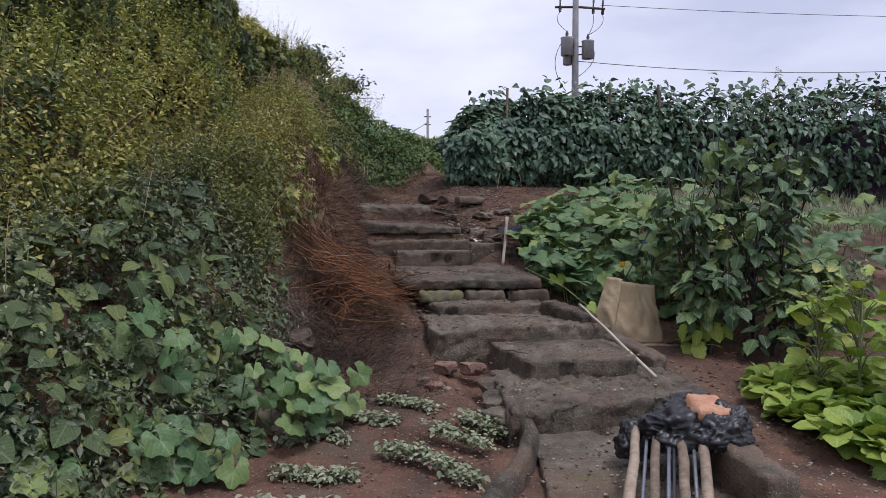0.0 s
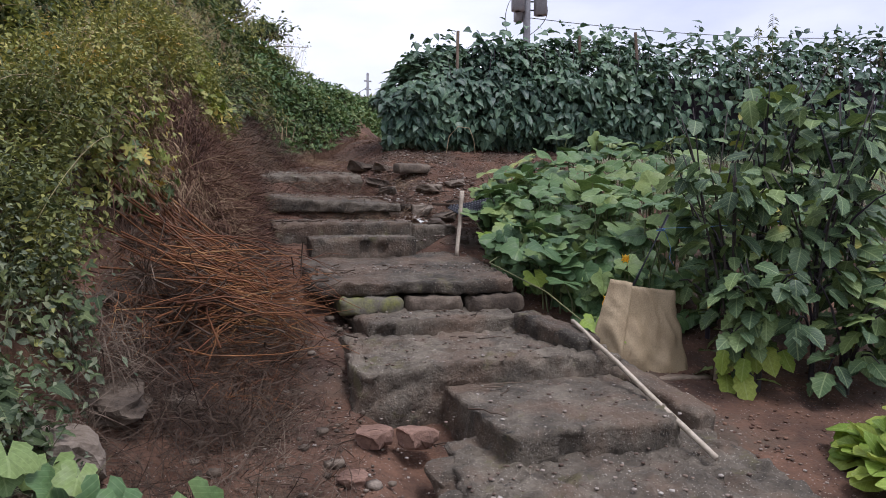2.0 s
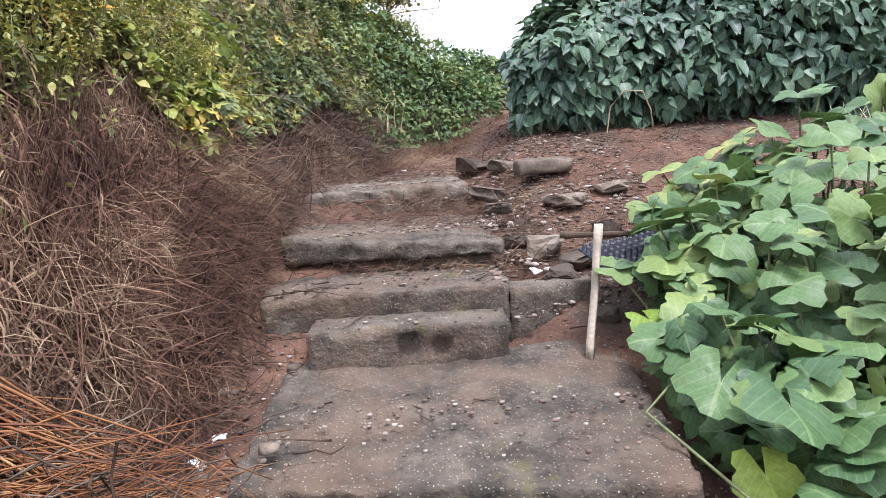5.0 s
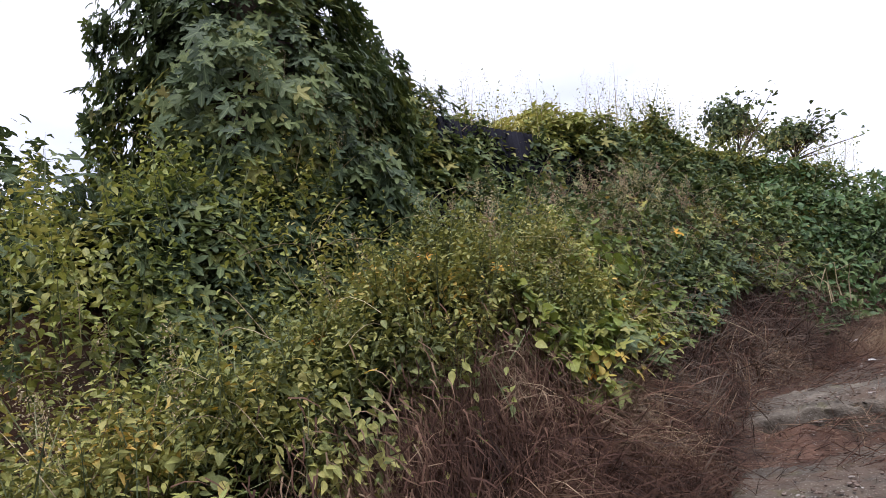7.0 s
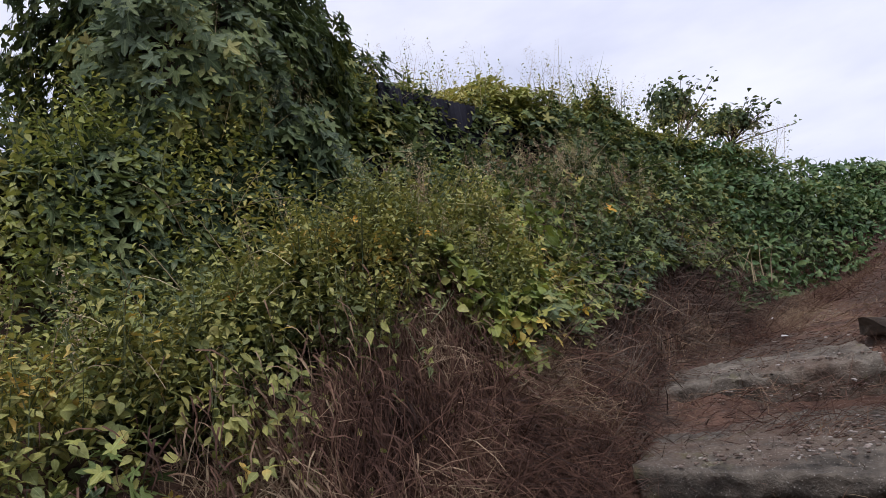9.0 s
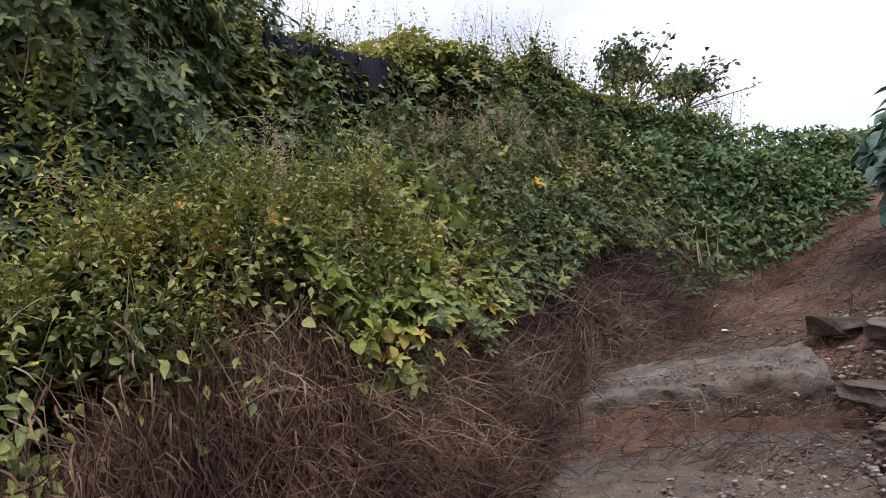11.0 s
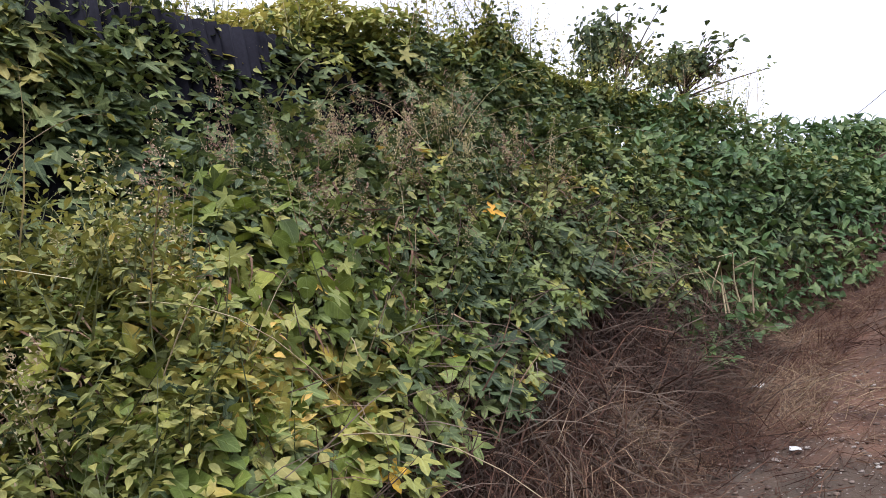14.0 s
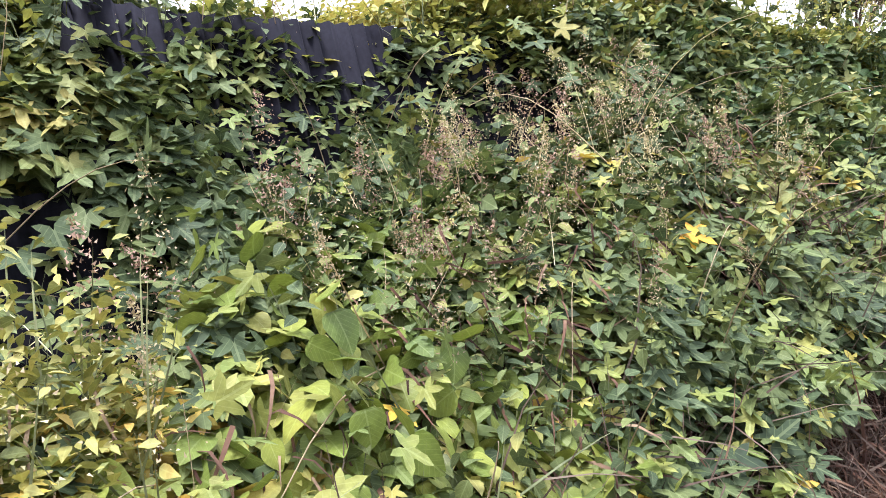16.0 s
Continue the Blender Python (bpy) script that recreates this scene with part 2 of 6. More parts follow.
M_BAG = solid_mat("tan_sack", [(0.3, (0.25, 0.185, 0.105)), (0.7, (0.36, 0.28, 0.17))], 5.0, 0.75, bump=0.25, dist=0.02, fine=120, patch=((0.24, 0.17, 0.10), 4.0, 0.6, 0.5))
M_DARKWALL = solid_mat("dark_corrugated_sheet", [(0.3, (0.008, 0.008, 0.012)), (0.7, (0.022, 0.022, 0.03))], 3.0, 0.9, bump=0.2)
M_DARKWALL.node_tree.nodes["Principled BSDF"].inputs["Specular IOR Level"].default_value = 0.1
M_POLE = solid_mat("pole_concrete", [(0.3, (0.15, 0.15, 0.16)), (0.7, (0.24, 0.24, 0.25))], 3.0, 0.9, bump=0.2)
M_GREY = solid_mat("grey_enamel", [(0.3, (0.30, 0.31, 0.33)), (0.7, (0.40, 0.41, 0.43))], 5.0, 0.5, bump=0.05)
M_WIRE = solid_mat("wire", [(0.3, (0.03, 0.03, 0.035)), (0.7, (0.06, 0.06, 0.06))], 5.0, 0.6, bump=0.0)
M_PIPE = solid_mat("blue_grey_pipe", [(0.3, (0.16, 0.18, 0.22)), (0.7, (0.30, 0.32, 0.36))], 9.0, 0.4, metal=0.6, bump=0.05)
M_WHITE = solid_mat("white_scrap", [(0.3, (0.6, 0.6, 0.58)), (0.7, (0.78, 0.78, 0.75))], 9.0, 0.6, bump=0.2)
M_ROPE = solid_mat("blue_string", [(0.3, (0.05, 0.14, 0.3)), (0.7, (0.1, 0.25, 0.45))], 9.0, 0.6, bump=0.1)
M_FLOWER = leaf_mat("orange_flower", [(0.0, (0.7, 0.3, 0.02)), (1.0, (0.85, 0.42, 0.03))], 0.5, 0.3, 0.2)
# ---------- builders ----------
rng = np.random.default_rng(7)
TABLE = rng.random((256, 256))


def smooth_noise(x, y, seed=0):
    x, y = np.asarray(x, float) + seed * 17.3, np.asarray(y, float) + seed * 9.1
    i, j = np.floor(x).astype(int), np.floor(y).astype(int)
    u, v = x - i, y - j
    u, v = u * u * (3 - 2 * u), v * v * (3 - 2 * v)
    g = lambda a, b: TABLE[a % 256, b % 256]
    return (g(i, j) * (1 - u) + g(i + 1, j) * u) * (1 - v) + (g(i, j + 1) * (1 - u) + g(i + 1, j + 1) * u) * v


def fbm(x, y, seed=0, octaves=4):
    total, amp, f = 0.0, 0.5, 1.0
    for k in range(octaves):
        total, amp, f = total + amp * (smooth_noise(np.asarray(x) * f, np.asarray(y) * f, seed + k) - 0.5), amp * 0.5, f * 2.03
    return total


def profile(y):
    """The height of the slope along the stairs."""
    return np.interp(y, [-1500, -6, 3.5, 5.0, 5.6, 6.2, 7.0, 8.0, 9.0, 10.0, 11.0, 12.0, 13.0, 14.0, 16.0, 20.0, 40, 1500], [0.1, 0.2, 0.29, 0.34, 0.40, 0.47, 0.60, 0.86, 1.18, 1.52, 1.82, 2.06, 2.24, 2.40, 2.6, 2.85, 3.2, 3.4])


def bank_edge(y):
    """Where the overgrown bank begins, to the left of the stairs."""
    return np.interp(y, [-1500, -6, 2, 4.0, 5.0, 6.0, 7.0, 8.0, 9.0, 10.0, 12.0, 13.0, 14.0, 15.2, 16.0, 17.0, 18.6, 21, 26], [-2, -1.6, -0.1, 0.75, 1.4, 1.95, 2.25, 2.55, 2.68, 2.72, 2.75, 2.95, 3.1, 3.5, 4.25, 5.3, 7.1, 10.0, 16])


BANK_D = [0.0, 0.3, 0.5, 0.7, 0.9, 1.15, 1.3, 1.6, 1.75, 1.88, 2.4, 5.0]
BANK_H = [0.1, 0.55, 0.9, 1.3, 1.62, 1.9, 1.8, 1.72, 2.35, 2.8, 2.95, 3.1]


def bank_depth(x, y):
    return (bank_edge(y) - x) * np.interp(y, [13.0, 14.5], [1.0, 1.45])


def bank_scale(y):
    return np.interp(y, [-6, 2, 4, 6, 7.5, 9, 13, 14.5, 15.6, 16.8, 18, 24], [0.2, 0.35, 0.6, 0.85, 0.95, 1.0, 0.97, 0.95, 0.8, 0.56, 0.42, 0.38])


def bank_top(x, y):
    """The outer surface of the growth on the bank."""
    return profile(y) + np.interp(bank_depth(x, y), BANK_D, BANK_H) * bank_scale(y)


def dry_edge(y):
    """How far up the bank the dead grass reaches before the green growth begins."""
    return np.interp(y, [5.7, 6.2, 6.6, 7.0, 7.5, 8.0, 8.5, 9.0, 9.4, 9.9, 10.8, 12.35, 13.2, 14.2, 15.4, 16], [0, 0.4, 0.5, 0.65, 0.7, 0.8, 0.87, 0.88, 0.85, 0.66, 0.46, 0.33, 0.22, 0.08, 0.0, -1])


def ground_z(x, y):
    x, y = np.asarray(x, float), np.asarray(y, float)
    z = profile(y)
    d = bank_depth(x, y)
    z = z + np.where(d > 0, np.interp(d, [0, 0.3, 0.5, 0.7, 0.9, 1.15, 1.3, 1.6, 1.75, 1.88, 2.4, 2.7, 5.0], [0, 0.2, 0.4, 0.7, 0.95, 1.2, 1.25, 1.25, 1.3, 1.4, 1.7, 2.6, 2.8]) * bank_scale(y), 0)
    right = np.clip((x - 3.9) / 0.9, 0, 1)
    z = z + 0.32 * right * right * (3 - 2 * right) * np.clip((y - 10.6) / 2.2, 0, 1)
    near = np.clip(1 - np.hypot(x - 3.5, y - 8) / 40, 0, 1)
    return z + near * (0.10 * fbm(x * 1.1, y * 1.1, 3) + 0.05 * fbm(x * 5, y * 5, 8, 3))


def raw_mesh(name, verts, faces, mat, uvs=None, smooth=False):
    """A mesh from an array of corners and an array of triangles or quads."""
    me = bpy.data.meshes.new(name)
    verts, faces = np.asarray(verts, np.float32), np.asarray(faces, np.int32)
    k = faces.shape[1]
    me.vertices.add(len(verts))
    me.vertices.foreach_set("co", verts.ravel())
    me.loops.add(faces.size)
    me.loops.foreach_set("vertex_index", faces.ravel())
    me.polygons.add(len(faces))
    me.polygons.foreach_set("loop_start", np.arange(0, faces.size, k, dtype=np.int32))
    if uvs is not None:
        layer = me.uv_layers.new(name="UVMap")
        layer.data.foreach_set("uv", np.asarray(uvs, np.float32)[faces.ravel()].ravel())
    if smooth:
        me.polygons.foreach_set("use_smooth", np.ones(len(faces), bool))
    me.materials.append(mat)
    me.update(calc_edges=True)
    me.validate()
    return me


def place(name, me, parent=None, m=None, label="", category="", group="", kind=""):
    ob = new(name, me)
    ob.parent = parent
    if m is not None:
        ob.matrix_basis = m
    return tagged(ob, label, category, group, kind)


def thing(name, label, category, group="", kind="", m=None):
    ob = new(name)
    ob.empty_display_size = 0.1
    if m is not None:
        ob.matrix_basis = m
    return tagged(ob, label, category, group, kind)


def part(name, bm, material, parent, label="", smooth=True):
    me = bpy.data.meshes.new(name)
    bm.to_mesh(me)
    bm.free()
    me.materials.append(material)
    for f in me.polygons:
        f.use_smooth = smooth
    return place(name, me, parent, label=label)


def box_shell(nx, ny, nz):
    """Corners (0..1) and quads of a box's surface, cut into cells."""
    ids, pts, quads = {}, [], []

    def corner(i, j, k):
        if (i, j, k) not in ids:
            ids[i, j, k] = len(pts)
            pts.append((i / nx, j / ny, k / nz))
        return ids[i, j, k]
    for i in range(nx):
        for j in range(ny):
            quads.append([corner(i, j, nz), corner(i + 1, j, nz), corner(i + 1, j + 1, nz), corner(i, j + 1, nz)])
            quads.append([corner(i, j, 0), corner(i, j + 1, 0), corner(i + 1, j + 1, 0), corner(i + 1, j, 0)])
        for k in range(nz):
            quads.append([corner(i, 0, k), corner(i + 1, 0, k), corner(i + 1, 0, k + 1), corner(i, 0, k + 1)])
            quads.append([corner(i, ny, k), corner(i, ny, k + 1), corner(i + 1, ny, k + 1), corner(i + 1, ny, k)])
    for j in range(ny):
        for k in range(nz):
            quads.append([corner(0, j, k), corner(0, j, k + 1), corner(0, j + 1, k + 1), corner(0, j + 1, k)])
            quads.append([corner(nx, j, k), corner(nx, j + 1, k), corner(nx, j + 1, k + 1), corner(nx, j, k + 1)])
    return np.array(pts), np.array(quads)


def rough_block(name, plan, top, bottom, mat, parent=None, cell=0.045, round_=0.03, rough=0.02, holes=(), seed=0, bow=0.0, **tags):
    """A worn block over a four-cornered plan (front left, front right, back right, back left), each corner with its own height."""
    plan, top = np.array(plan, float), np.array(top, float)
    size = np.array([np.linalg.norm(plan[1] - plan[0]), np.linalg.norm(plan[3] - plan[0]), top.mean() - bottom])
    n = np.clip(np.round(size / cell), 2, 60).astype(int)
    uvw, quads = box_shell(*n)
    p = uvw * size
    r = min(round_, size.min() * 0.45)
    inner = np.clip(p, r, size - r)
    off = p - inner
    length = np.linalg.norm(off, axis=1, keepdims=True)
    p = inner + np.where(length > 0, off / np.maximum(length, 1e-9) * r, 0)
    q = p / size
    u, v, w = q[:, :1], q[:, 1:2], q[:, 2]
    xy = (plan[0] * (1 - u) + plan[1] * u) * (1 - v) + (plan[3] * (1 - u) + plan[2] * u) * v
    zt = ((top[0] * (1 - u) + top[1] * u) * (1 - v) + (top[3] * (1 - u) + top[2] * u) * v)[:, 0]
    front = (plan[1] - plan[0]) / size[0]
    back = np.array([-front[1], front[0]])
    xy = xy + back * (bow * np.sin(np.pi * u) * (1 - v))
    for a, b, c, d, depth in holes:
        inside = (uvw[:, 1] == 0) & (uvw[:, 0] >= a) & (uvw[:, 0] <= b) & (uvw[:, 2] >= c) & (uvw[:, 2] <= d)
        xy[inside] += back * depth
    co = np.column_stack([xy, bottom + (zt - bottom) * w])
    big = np.array([noise.noise_vector(Vector(c * 2.7 + seed)) for c in co])
    tiny = np.array([noise.noise_vector(Vector(c * 13 + seed)) + noise.noise_vector(Vector(c * 31 - seed)) * 0.5 for c in co])
    chip = np.array([max(0.0, noise.noise(Vector(c * 6.5 - seed)) - 0.15) for c in co])[:, None]
    middle = np.append(plan.mean(0), co[:, 2].mean())
    edge = ((np.abs(uvw - 0.5) > 0.44).sum(1) >= 2)[:, None]
    co = co + rough * (big * 0.6 + tiny * 0.8) - unit(co - middle) * chip * edge * np.array([0.05, 0.09, 0.07])
    return place(name, raw_mesh(name, co, quads, mat), parent, **tags)


def stone_mesh(name, mat, seed, flat=0.6, cuts=2):
    bm = bmesh.new()
    bmesh.ops.create_icosphere(bm, subdivisions=cuts, radius=0.5)
    for v in bm.verts:
        k = noise.noise_vector(v.co * 2.2 + Vector((seed * 3.1, 0, 0)))
        v.co = v.co * (0.92 + 0.1 * noise.noise(v.co * 6.0 + Vector((0, seed * 2.3, 0)))) + k * 0.26
        v.co.x, v.co.y = max(-0.5, min(0.48, v.co.x)), max(-0.42, min(0.45, v.co.y))
        v.co.z = max(-0.33, min(0.3, v.co.z)) * flat
    me = bpy.data.meshes.new(name)
    bm.to_mesh(me)
    bm.free()
    me.materials.append(mat)
    return me


def tube(points, radii, sides=6):
    """Corners and quads of a tapering tube along points."""
    points, radii = np.asarray(points, float), np.broadcast_to(np.asarray(radii, float), len(points))
    ahead = np.gradient(points, axis=0)
    ahead /= np.linalg.norm(ahead, axis=1, keepdims=True) + 1e-9
    ref = np.where(np.abs(ahead[:, 2:]) < 0.9, [[0, 0, 1.0]], [[1.0, 0, 0]])
    a = np.cross(ahead, ref)
    a /= np.linalg.norm(a, axis=1, keepdims=True) + 1e-9
    b = np.cross(ahead, a)
    turn = np.linspace(0, 2 * np.pi, sides, endpoint=False)
    ring = np.cos(turn)[None, :, None] * a[:, None] + np.sin(turn)[None, :, None] * b[:, None]
    co = (points[:, None] + ring * radii[:, None, None]).reshape(-1, 3)
    q = []
    for i in range(len(points) - 1):
        for s in range(sides):
            t = (s + 1) % sides
            q.append([i * sides + s, i * sides + t, (i + 1) * sides + t, (i + 1) * sides + s])
    for i in (0, len(points) - 1):
        ids = [i * sides + s for s in range(sides)]
        for s in range(1, sides - 1, 2):
            q.append([ids[0], ids[s], ids[s + 1], ids[(s + 2) % sides]])
    return co, np.array(q)


def join(pieces):
    co, qs, at = [], [], 0
    for c, q in pieces:
        co.append(c)
        qs.append(np.asarray(q) + at)
        at += len(c)
    return np.concatenate(co), np.concatenate(qs)


def tubes(name, lines, mat, parent=None, sides=5, **tags):
    co, q = join([tube(p, r, sides) for p, r in lines])
    return place(name, raw_mesh(name, co, q, mat, smooth=True), parent, **tags)


# ---------- leaf shapes: base at the origin, tip along +y, length about 1 ----------
def leaf_shape(outline, fold=0.12, droop=0.25, wave=0.0):
    """A fan about the midrib from the right half of an outline, mirrored."""
    right = [(0.0, 0.0)] + list(outline)
    pts, tri = [], []
    spine = [(0.0, y) for _, y in right]
    for x, y in spine + right + [(-x, y) for x, y in right]:
        z = fold * abs(x) * 1.6 - droop * y * y + wave * math.sin(y * 17 + (3 if x < 0 else 0)) * abs(x)
        pts.append((x, y, z))
    n = len(right)
    for i in range(n - 1):
        a, b, c, d = i, i + 1, n + i + 1, n + i
        tri += [(a, c, b), (a, d, c)] if right[i][0] > 0 else [(a, c, b)]
        c, d = c + n, d + n
        tri += [(a, b, c), (a, c, d)] if right[i][0] > 0 else [(a, b, c)]
    return np.array(pts), np.array(tri)


def lobed_shape(lobes, inner=0.32, spread=2.25, droop=0.3, sag=0.1):
    """A palmate leaf: lobes of given length about a centre."""
    pts, tri = [(0, 0, 0)], []
    k = len(lobes)
    for i, r in enumerate(lobes):
        a = (i / (k - 1) - 0.5) * 2 * spread
        step = spread / (k - 1)
        if i == 0:
            pts.append((math.sin(a - step) * 0.2, math.cos(a - step) * 0.2, 0))
        pts.append((math.sin(a - step * 0.45) * r * 0.72, math.cos(a - step * 0.45) * r * 0.72, 0))
        pts.append((math.sin(a) * r, math.cos(a) * r, 0))
        pts.append((math.sin(a + step * 0.45) * r * 0.72, math.cos(a + step * 0.45) * r * 0.72, 0))
        m = inner if i < k - 1 else 0.2
        pts.append((math.sin(a + step) * m, math.cos(a + step) * m, 0))
    for i in range(1, len(pts) - 1):
        tri.append((0, i + 1, i))
    p = np.array(pts, float)
    rr = np.hypot(p[:, 0], p[:, 1])
    p[:, 2] = sag * rr - droop * rr ** 2
    p[:, :2] *= 0.6
    p[:, 2] *= 0.6
    p[:, 1] += 0.15
    return p, np.array(tri)


def round_shape(points=5, depth=0.26, cup=0.3, rings=3, notch=0.75):
    """A broad pumpkin leaf: pointed lobes with a toothed rim, a notch at the stalk, a dished and crinkled middle."""
    n = 30
    pts, tri = [(0, 0, 0)], []
    for ring in range(1, rings + 1):
        f = ring / rings
        for i in range(n + 1):
            a = -math.pi + notch * 0.35 + (2 * math.pi - notch * 0.7) * i / n
            lobe = abs(math.cos(a * points / 2))
            r = 0.54 * f * (1 - depth * f * (1 - lobe) - (0.05 * (i % 2) if ring == rings else 0))
            z = cup * r * f - 0.75 * r * r * f + 0.05 * f * math.sin(a * 3 + 1) + 0.03 * f * lobe - 0.015 * f * (i % 2)
            pts.append((math.sin(a) * r, math.cos(a) * r, z))
    for i in range(n):
        tri.append((0, i + 2, i + 1))
    for ring in range(1, rings):
        b0, b1 = 1 + (ring - 1) * (n + 1), 1 + ring * (n + 1)
        for i in range(n):
            tri += [(b0 + i, b0 + i + 1, b1 + i + 1), (b0 + i, b1 + i + 1, b1 + i)]
    return np.array(pts), np.array(tri)


L_SMALL = leaf_shape([(0.2, 0.25), (0.23, 0.5), (0.0, 1.0)], 0.2, 0.2)
L_OVAL = leaf_shape([(0.26, 0.15), (0.36, 0.42), (0.22, 0.75), (0.0, 1.0)], 0.15, 0.3)
L_HEART = leaf_shape([(0.24, -0.15), (0.42, -0.03), (0.5, 0.2), (0.45, 0.45), (0.29, 0.72), (0.1, 0.93), (0.0, 1.0)], 0.06, 0.22, 0.06)
L_POINT = leaf_shape([(0.2, 0.04), (0.35, 0.2), (0.36, 0.4), (0.25, 0.64), (0.1, 0.86), (0.0, 1.0)], 0.2, 0.4, 0.12)
L_BEAN = leaf_shape([(0.16, 0.03), (0.30, 0.2), (0.30, 0.42), (0.2, 0.68), (0.07, 0.9), (0.0, 1.0)], 0.16, 0.3, 0.1)
L_EGG = leaf_shape([(0.2, 0.06), (0.31, 0.2), (0.28, 0.33), (0.38, 0.47), (0.27, 0.6), (0.29, 0.72), (0.12, 0.9), (0.0, 1.0)], 0.12, 0.3, 0.1)
L_GREEN = leaf_shape([(0.28, 0.08), (0.45, 0.3), (0.46, 0.55), (0.33, 0.82), (0.12, 0.97), (0.0, 1.0)], 0.12, 0.4, 0.14)
L_HOP = lobed_shape([0.62, 0.85, 1.0, 0.85, 0.62], droop=0.18)
L_HOP3 = lobed_shape([0.75, 1.0, 0.75], inner=0.4, spread=1.5)
L_ROUND = round_shape()
L_BLADE = (np.array([(-0.03, 0, 0), (0.03, 0, 0), (-0.028, 0.4, 0.03), (0.028, 0.4, 0.03), (-0.015, 0.75, -0.03), (0.015, 0.75, -0.03), (0, 1, -0.16)]), np.array([(0, 1, 3), (0, 3, 2), (2, 3, 5), (2, 5, 4), (4, 5, 6)]))
L_BIT = (np.array([(-0.3, 0, 0), (0.3, 0, 0), (0.0, 1, 0.1)]), np.array([(0, 1, 2)]))


def unit(v):
    return v / (np.linalg.norm(v, axis=-1, keepdims=True) + 1e-9)


def frames_of(face, tip):
    """Right, along and out for leaves that face one way and point another."""
    face = unit(np.asarray(face, float))
    tip = unit(tip - face * (tip * face).sum(-1, keepdims=True) + 1e-6)
    return np.cross(tip, face), tip, face


def leaf_mesh(name, at, face, tip, size, shape, mat):
    """All leaves of one kind as one mesh."""
    pts, tri = shape
    b, t, f = frames_of(face, tip)
    size = np.broadcast_to(np.asarray(size, float), len(at))[:, None, None]
    stretch = (0.85 + 0.3 * rng.random(len(at)))[:, None, None]
    co = at[:, None] + size * (pts[None, :, 0:1] * b[:, None] * stretch + pts[None, :, 1:2] * t[:, None] + pts[None, :, 2:3] * f[:, None])
    k = len(pts)
    faces = (tri[None] + (np.arange(len(at)) * k)[:, None, None]).reshape(-1, 3)
    return raw_mesh(name, co.reshape(-1, 3), faces, mat, np.tile(pts[:, :2], (len(at), 1)))


def leaves(name, at, face, tip, size, shape, mat, parent=None, **tags):
    return place(name, leaf_mesh(name, at, face, tip, size, shape, mat), parent, **tags)


def single_leaves(name, at, face, tip, size, shape, mat, parent, label=""):
    """Leaves as pieces of their own on one shared mesh."""
    me = raw_mesh(name, shape[0], shape[1], mat, shape[0][:, :2])
    b, t, f = frames_of(face, tip)
    size = np.broadcast_to(np.asarray(size, float), len(at))
    for k in range(len(at)):
        m = Matrix(np.column_stack([b[k], t[k], f[k]]).tolist()).to_4x4()
        m = Matrix.Translation(at[k]) @ m @ Matrix.Diagonal((size[k], size[k], size[k], 1))
        place(name, me, parent, m, label=label)


def jitter(n, s):
    return rng.normal(0, s, (n, 3))
# ---------- ground ----------
def stretched(a, b, step, reach):
    out = []
    s = step
    d = 0.0
    while d < reach:
        s *= 1.32
        d += s
        out.append(d)
    out = np.array(out)
    return np.concatenate([(a - out)[::-1], np.arange(a, b, step), b + out])


gx, gy = stretched(-1.5, 8.0, 0.06, 1500), stretched(2.5, 14.5, 0.06, 1500)
mx, my = np.meshgrid(gx, gy)
mz = ground_z(mx, my)
clods = np.clip(1 - np.hypot((mx - 3.2) / 6, (my - 8) / 8), 0, 1)
mz = mz + clods * 0.045 * fbm(mx * 14, my * 14, 21, 2)
# a trough under the stairs, which sit in the slope
under = np.clip(1 - np.abs(mx - 3.75) / 0.75, 0, 1) * ((my > 5.1) & (my < 12.0))
mz = mz - 0.12 * np.minimum(under * 3, 1)
pad = (mx > 2.2) & (mx < 4.6) & (my > 0.9) & (my < 5.4)
mz = np.where(pad, np.minimum(mz, 0.30), mz)
w = len(gx)
idx = np.arange(mx.size).reshape(mx.shape)
quads = np.stack([idx[:-1, :-1], idx[:-1, 1:], idx[1:, 1:], idx[1:, :-1]], -1).reshape(-1, 4)
ground = place("ground", raw_mesh("ground", np.column_stack([mx.ravel(), my.ravel(), mz.ravel()]), quads, M_SOIL, smooth=True), label="red-brown garden soil with clods and dry litter", category="ground", kind="structure")

# ---------- stairs ----------
stairs = thing("stairs", "worn grey concrete and stone garden steps with broken edges", "stairs", kind="structure")
rough_block("paved_pad", [(2.25, 1.2), (3.85, 1.0), (4.75, 5.35), (3.42, 5.4)], [0.33, 0.33, 0.365, 0.365], 0.12, M_CONC, stairs, 0.032, 0.010, 0.018, seed=1)
rough_block("landing_step", [(3.18, 5.12), (4.80, 5.22), (4.92, 6.25), (3.42, 6.4)], [0.535, 0.55, 0.56, 0.55], 0.15, M_CONC, stairs, 0.032, 0.016, 0.044, seed=2)
rough_block("second_step", [(3.62, 5.98), (4.62, 5.97), (4.74, 6.95), (3.55, 7.0)], [0.70, 0.70, 0.71, 0.70], 0.30, M_CONC, stairs, 0.032, 0.012, 0.025, holes=[(0.27, 0.40, 0.45, 0.85, 0.05)], seed=3)
rough_block("broad_step", [(3.02, 6.92), (4.78, 6.82), (4.78, 7.85), (3.1, 8.0)], [0.83, 0.85, 0.85, 0.85], 0.40, M_CONC, stairs, 0.032, 0.016, 0.044, seed=4)
